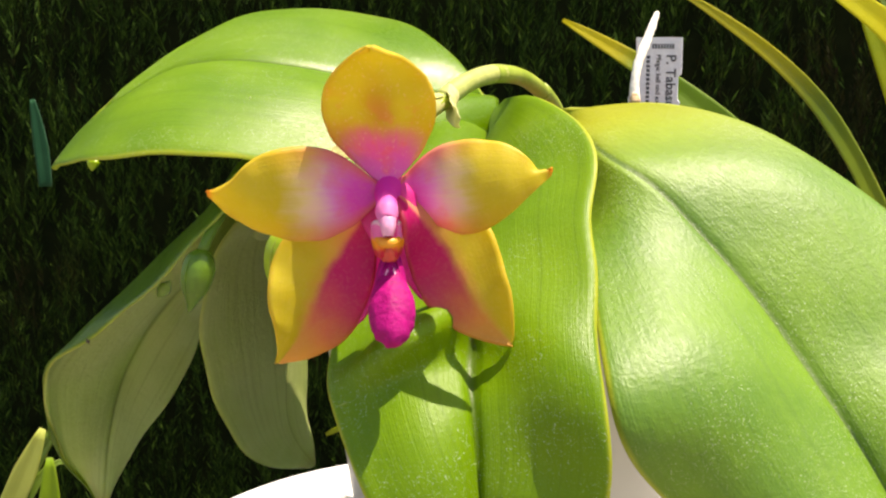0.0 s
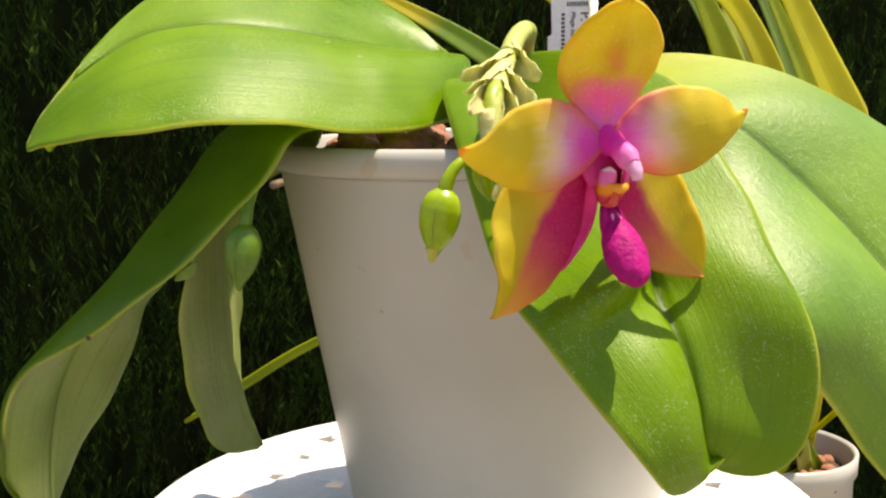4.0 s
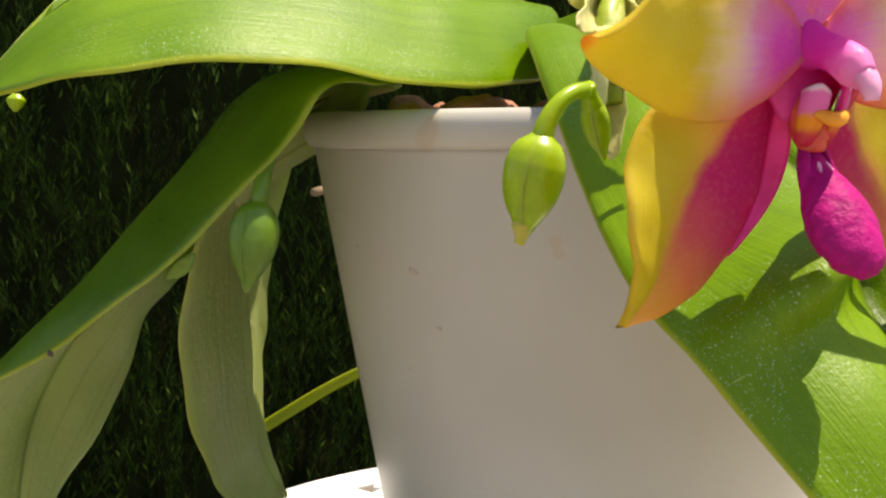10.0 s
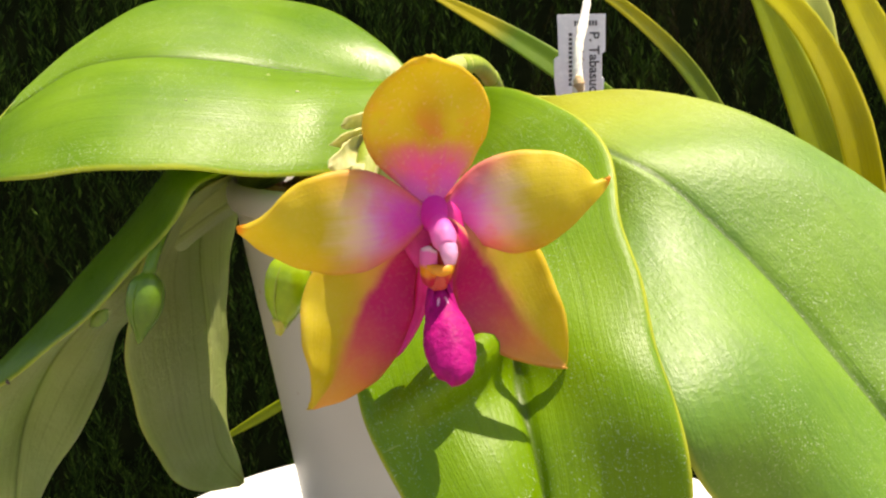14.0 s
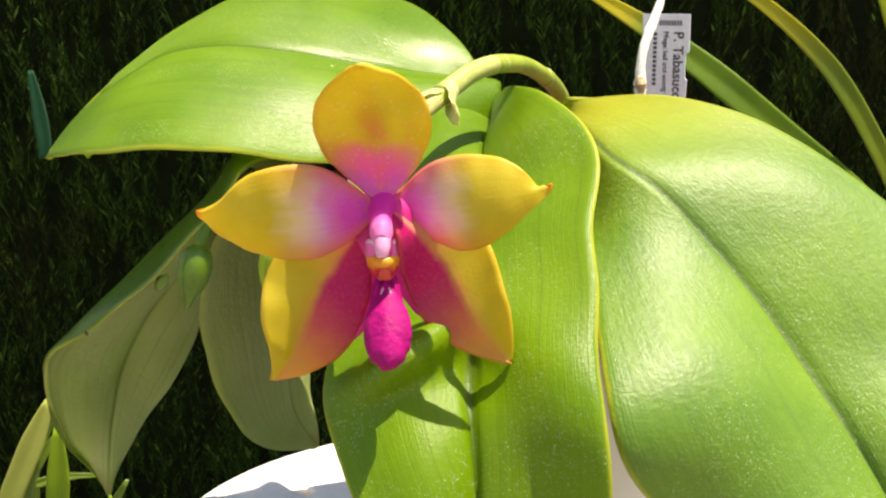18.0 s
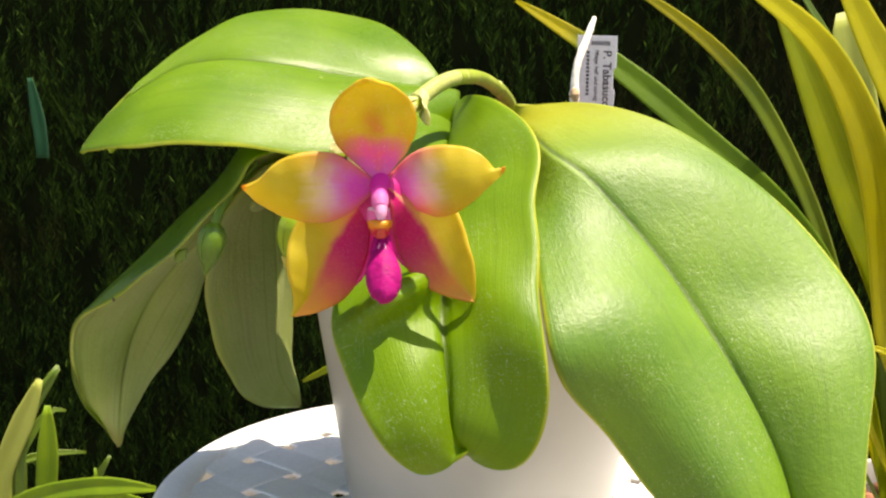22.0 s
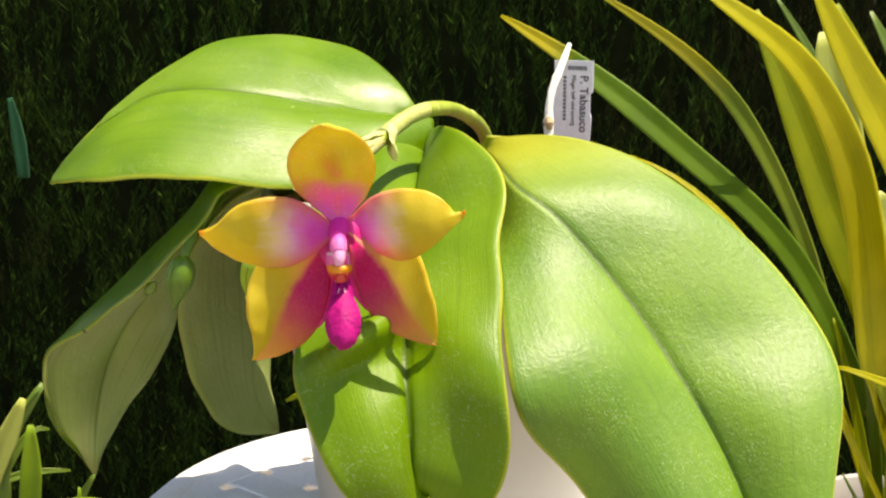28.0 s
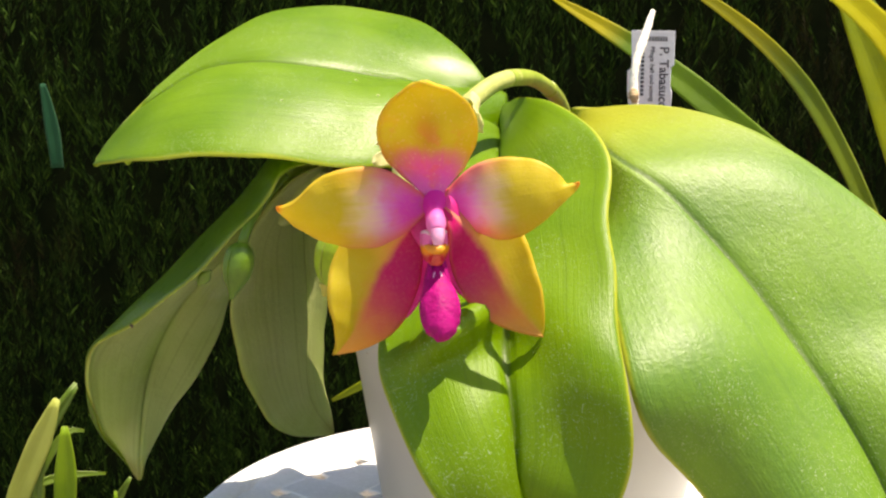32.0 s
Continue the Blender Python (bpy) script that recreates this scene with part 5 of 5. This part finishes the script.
for i in range(90):
    a, r = random.uniform(0, 2 * math.pi), 0.047 * math.sqrt(random.random())
    s = random.uniform(0.0045, 0.0075)
    q = iv * np.array((random.uniform(0.8, 1.2), random.uniform(0.8, 1.2), 0.85)) * s + np.array((PX + r * math.cos(a), PY + r * math.sin(a), 0.322 + random.uniform(-0.004, 0.006)))
    o = len(heap_v)
    heap_v += q.tolist()
    heap_f += [tuple(k + o for k in f) for f in ifc]
tagged(new("clay_granules", mesh_of("clay_granules", heap_v, heap_f, [CLAY])), "reddish brown clay granules in the planter", "granules", kind="stuff")
disc = lathe("potting_mix", [(0.0, 0.323), (0.051, 0.323), (0.0505, 0.30), (0.0, 0.30)], [SOIL], 48)
disc.transform(Matrix.Translation((PX, PY, 0)))
tagged(new("potting_mix", disc), "dark potting mix in the planter", "potting mix", kind="stuff")
clump = thing("strap_leaved_plant", (PX, PY, 0.325), "clump of long arching yellow-green strap leaves", "plant")
for rail, w, mat in ((STRAP_A, 0.019, STRAP_TIPPED), (STRAP_B, 0.013, STRAP_TWIST), (STRAP_C, 0.026, STRAP_YELLOW), (STRAP_D, 0.036, STRAP), (STRAP_E, 0.036, STRAP_YELLOW), (STRAP_F, 0.024, STRAP_PALE),
                     (STRAP_G, 0.012, STRAP_GREEN), (STRAP_I, 0.022, STRAP_PALE), (STRAP_J, 0.011, STRAP), (STRAP_K, 0.010, STRAP_YELLOW), (STRAP_L, 0.017, STRAP), (STRAP_M, 0.007, STRAP_GREEN), (STRAP_N, 0.020, STRAP_GREEN),
                     (STRAP_O, 0.006, STRAP_YELLOW), (STRAP_H, 0.010, STRAP_YELLOW), (STRAP_P, 0.020, STRAP)):
    foot = (PX + 0.005 + 0.02 * math.sin(w * 3000), PY + 0.02 * math.cos(w * 1700), 0.325)
    if rail is STRAP_H:
        rail = rail + [(rail[-1][0] + 0.06, rail[-1][1] + 0.03, rail[-1][2] - 0.02)]
    part("strap_leaf", sheet("strap_leaf", strap_grid(rail + [rail[-1], foot], w, 44, 13, 0.17, face=(0.15, -1.0, 0.0 if mat in (STRAP_TIPPED, STRAP_TWIST) else 0.36), blunt=1.0 if w in (0.024, 0.022) else 0.0), 0.0008, [mat]), clump)
dry = [(0.3000, 0.1820, 0.5330), (0.2740, 0.1800, 0.5244), (0.2687, 0.1790, 0.5141), (0.2592, 0.1780, 0.5044)]
part("withered_tip", sheet("withered_tip", strap_grid(dry[::-1] + [(0.3250, 0.1900, 0.5300)], 0.014, 30, 9, 0.5, taper=0.03), 0.0006, [WITHERED]), clump, "grey withered end of a dying leaf")
tuft = thing("grassy_plant", (-0.27, 0.27, 0.0), "low tuft of bright green grassy blades beside the hedge", "plant")
for rail, w, mat in ((BLADE_A, 0.015, STRAP_PALE), (BLADE_B, 0.014, BLADE), (BLADE_C, 0.009, STRAP_GREEN), (BLADE_D, 0.007, STRAP_GREEN), (BLADE_E, 0.006, STRAP_GREEN), (BLADE_F, 0.012, BLADE), (BLADE_G, 0.010, BLADE),
                     (BLADE_H, 0.008, STRAP_GREEN), (BLADE_I, 0.008, STRAP_GREEN), (BLADE_J, 0.006, BLADE)):
    foot = (rail[-1][0] - 0.01, rail[-1][1], 0.0)
    part("blade", sheet("blade", strap_grid(rail + [rail[-1], foot], w, 60, 9, taper=0.035), 0.0006, [mat]), tuft)
part("blade", sheet("blade", strap_grid(BLADE_K, 0.009, 20, 7, taper=0.03), 0.0006, [STRAP_BLUE]), tuft, "thin bluish hanging blade")
part("blade", sheet("blade", strap_grid(BLADE_L, 0.006, 20, 7, taper=0.03), 0.0006, [STRAP]), tuft, "narrow yellowish leaf lying behind the pot")

twig = thing("dry_twig", (-0.02, 0.24, 0.556), "short dry pale twig poking out of the hedge behind the pot", "twig")
part("twig_stick", tube("twig_stick", [(-0.0337, 0.2397, 0.5556), (-0.020, 0.26, 0.556), (0.03, 0.36, 0.552), (0.05, 0.47, 0.545)], [0.0022, 0.0026, 0.0022, 0.0018], [TWIG], 24, 10, lumps=0.12, seed=8), twig)

# ---------------------------------------------------------------- the hedge
random.seed(11)
rng = np.random.RandomState(4)


def sprig():
    """One small branching shoot, one unit tall, of narrow pointed leaflets."""
    v, f = [], []

    def blade(p, d, ln, w):
        d = unit(np.array(d, float))
        s = unit(np.cross(d, rng.normal(size=3)))
        o = len(v)
        v.extend([p, p + d * ln * 0.45 + s * w, p + d * ln, p + d * ln * 0.45 - s * w])
        f.append((o, o + 1, o + 2, o + 3))

    def shoot(p, d, ln, n):
        d = unit(np.array(d, float))
        for i in range(n):
            q = p + d * ln * i / n
            a = rng.uniform(0, 6.28)
            e = unit(np.cross(d, np.array((math.cos(a), math.sin(a), 0.2))))
            blade(q, d + e * rng.uniform(0.4, 0.8), ln * 0.24, ln * 0.022)
        blade(p, d, ln, ln * 0.012)

    shoot(np.zeros(3), (0, 0, 1), 1.0, 12)
    for i in range(4):
        a = rng.uniform(0, 6.28)
        z = 0.15 + 0.17 * i
        shoot(np.array((0, 0, z)), (0.45 * math.cos(a), 0.45 * math.sin(a), 1.0), 0.42, 6)
    return np.array(v), np.array(f)


kinds = [sprig() for _ in range(6)]
HV, HF, off = [], [], 0
for i in range(19500):
    x = rng.uniform(-0.85, 1.1)
    z = rng.uniform(0.05, 1.15) if i % 8 else rng.uniform(1.09, 1.15)
    depth = rng.uniform(0, 1) ** 1.6 if i % 8 else rng.uniform(0, 3)
    y = 0.455 + 0.20 * max(0.0, 0.62 - z) + 0.17 * depth + 0.030 * noise.noise(Vector((x * 7, z * 5, 0))) + 0.02 * noise.noise(Vector((x * 23, z * 11, 3)))
    v, f = kinds[rng.randint(6)]
    s = rng.uniform(0.022, 0.052)
    a, lean = rng.uniform(0, 6.28), rng.normal(0, 0.22, 2)
    ca, sa = math.cos(a), math.sin(a)
    q = v @ np.array(((ca, sa, 0), (-sa, ca, 0), (0, 0, 1))) * s
    q = q + q[:, 2:3] * np.array((lean[0], lean[1] - 0.12, 0)) + np.array((x, y, z))
    HV.append(q)
    HF.append(f + off)
    off += len(v)
HV, HF = np.concatenate(HV), np.concatenate(HF)
hedge_mesh = bpy.data.meshes.new("hedge")
hedge_mesh.vertices.add(len(HV))
hedge_mesh.vertices.foreach_set("co", HV.ravel())
hedge_mesh.loops.add(len(HF) * 4)
hedge_mesh.loops.foreach_set("vertex_index", HF.ravel())
hedge_mesh.polygons.add(len(HF))
hedge_mesh.polygons.foreach_set("loop_start", np.arange(len(HF)) * 4)
hedge_mesh.update(calc_edges=True)
hedge_mesh.materials.append(HEDGE)
tagged(new("hedge", hedge_mesh), "dense dark green hedge of fine upright sprigs", "hedge", kind="stuff")
# box added behind the sprigs, its near-black colour standing for shade between them
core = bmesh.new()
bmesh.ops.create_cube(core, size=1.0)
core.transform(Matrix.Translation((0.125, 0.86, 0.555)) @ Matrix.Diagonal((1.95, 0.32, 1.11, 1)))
core_mesh = bpy.data.meshes.new("hedge_shade_box")
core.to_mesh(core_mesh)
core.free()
core_mesh.materials.append(INNER_SHADE)
tagged(new("hedge_shade_box", core_mesh), "near-black box added for the shade inside the hedge", "hedge", kind="structure")
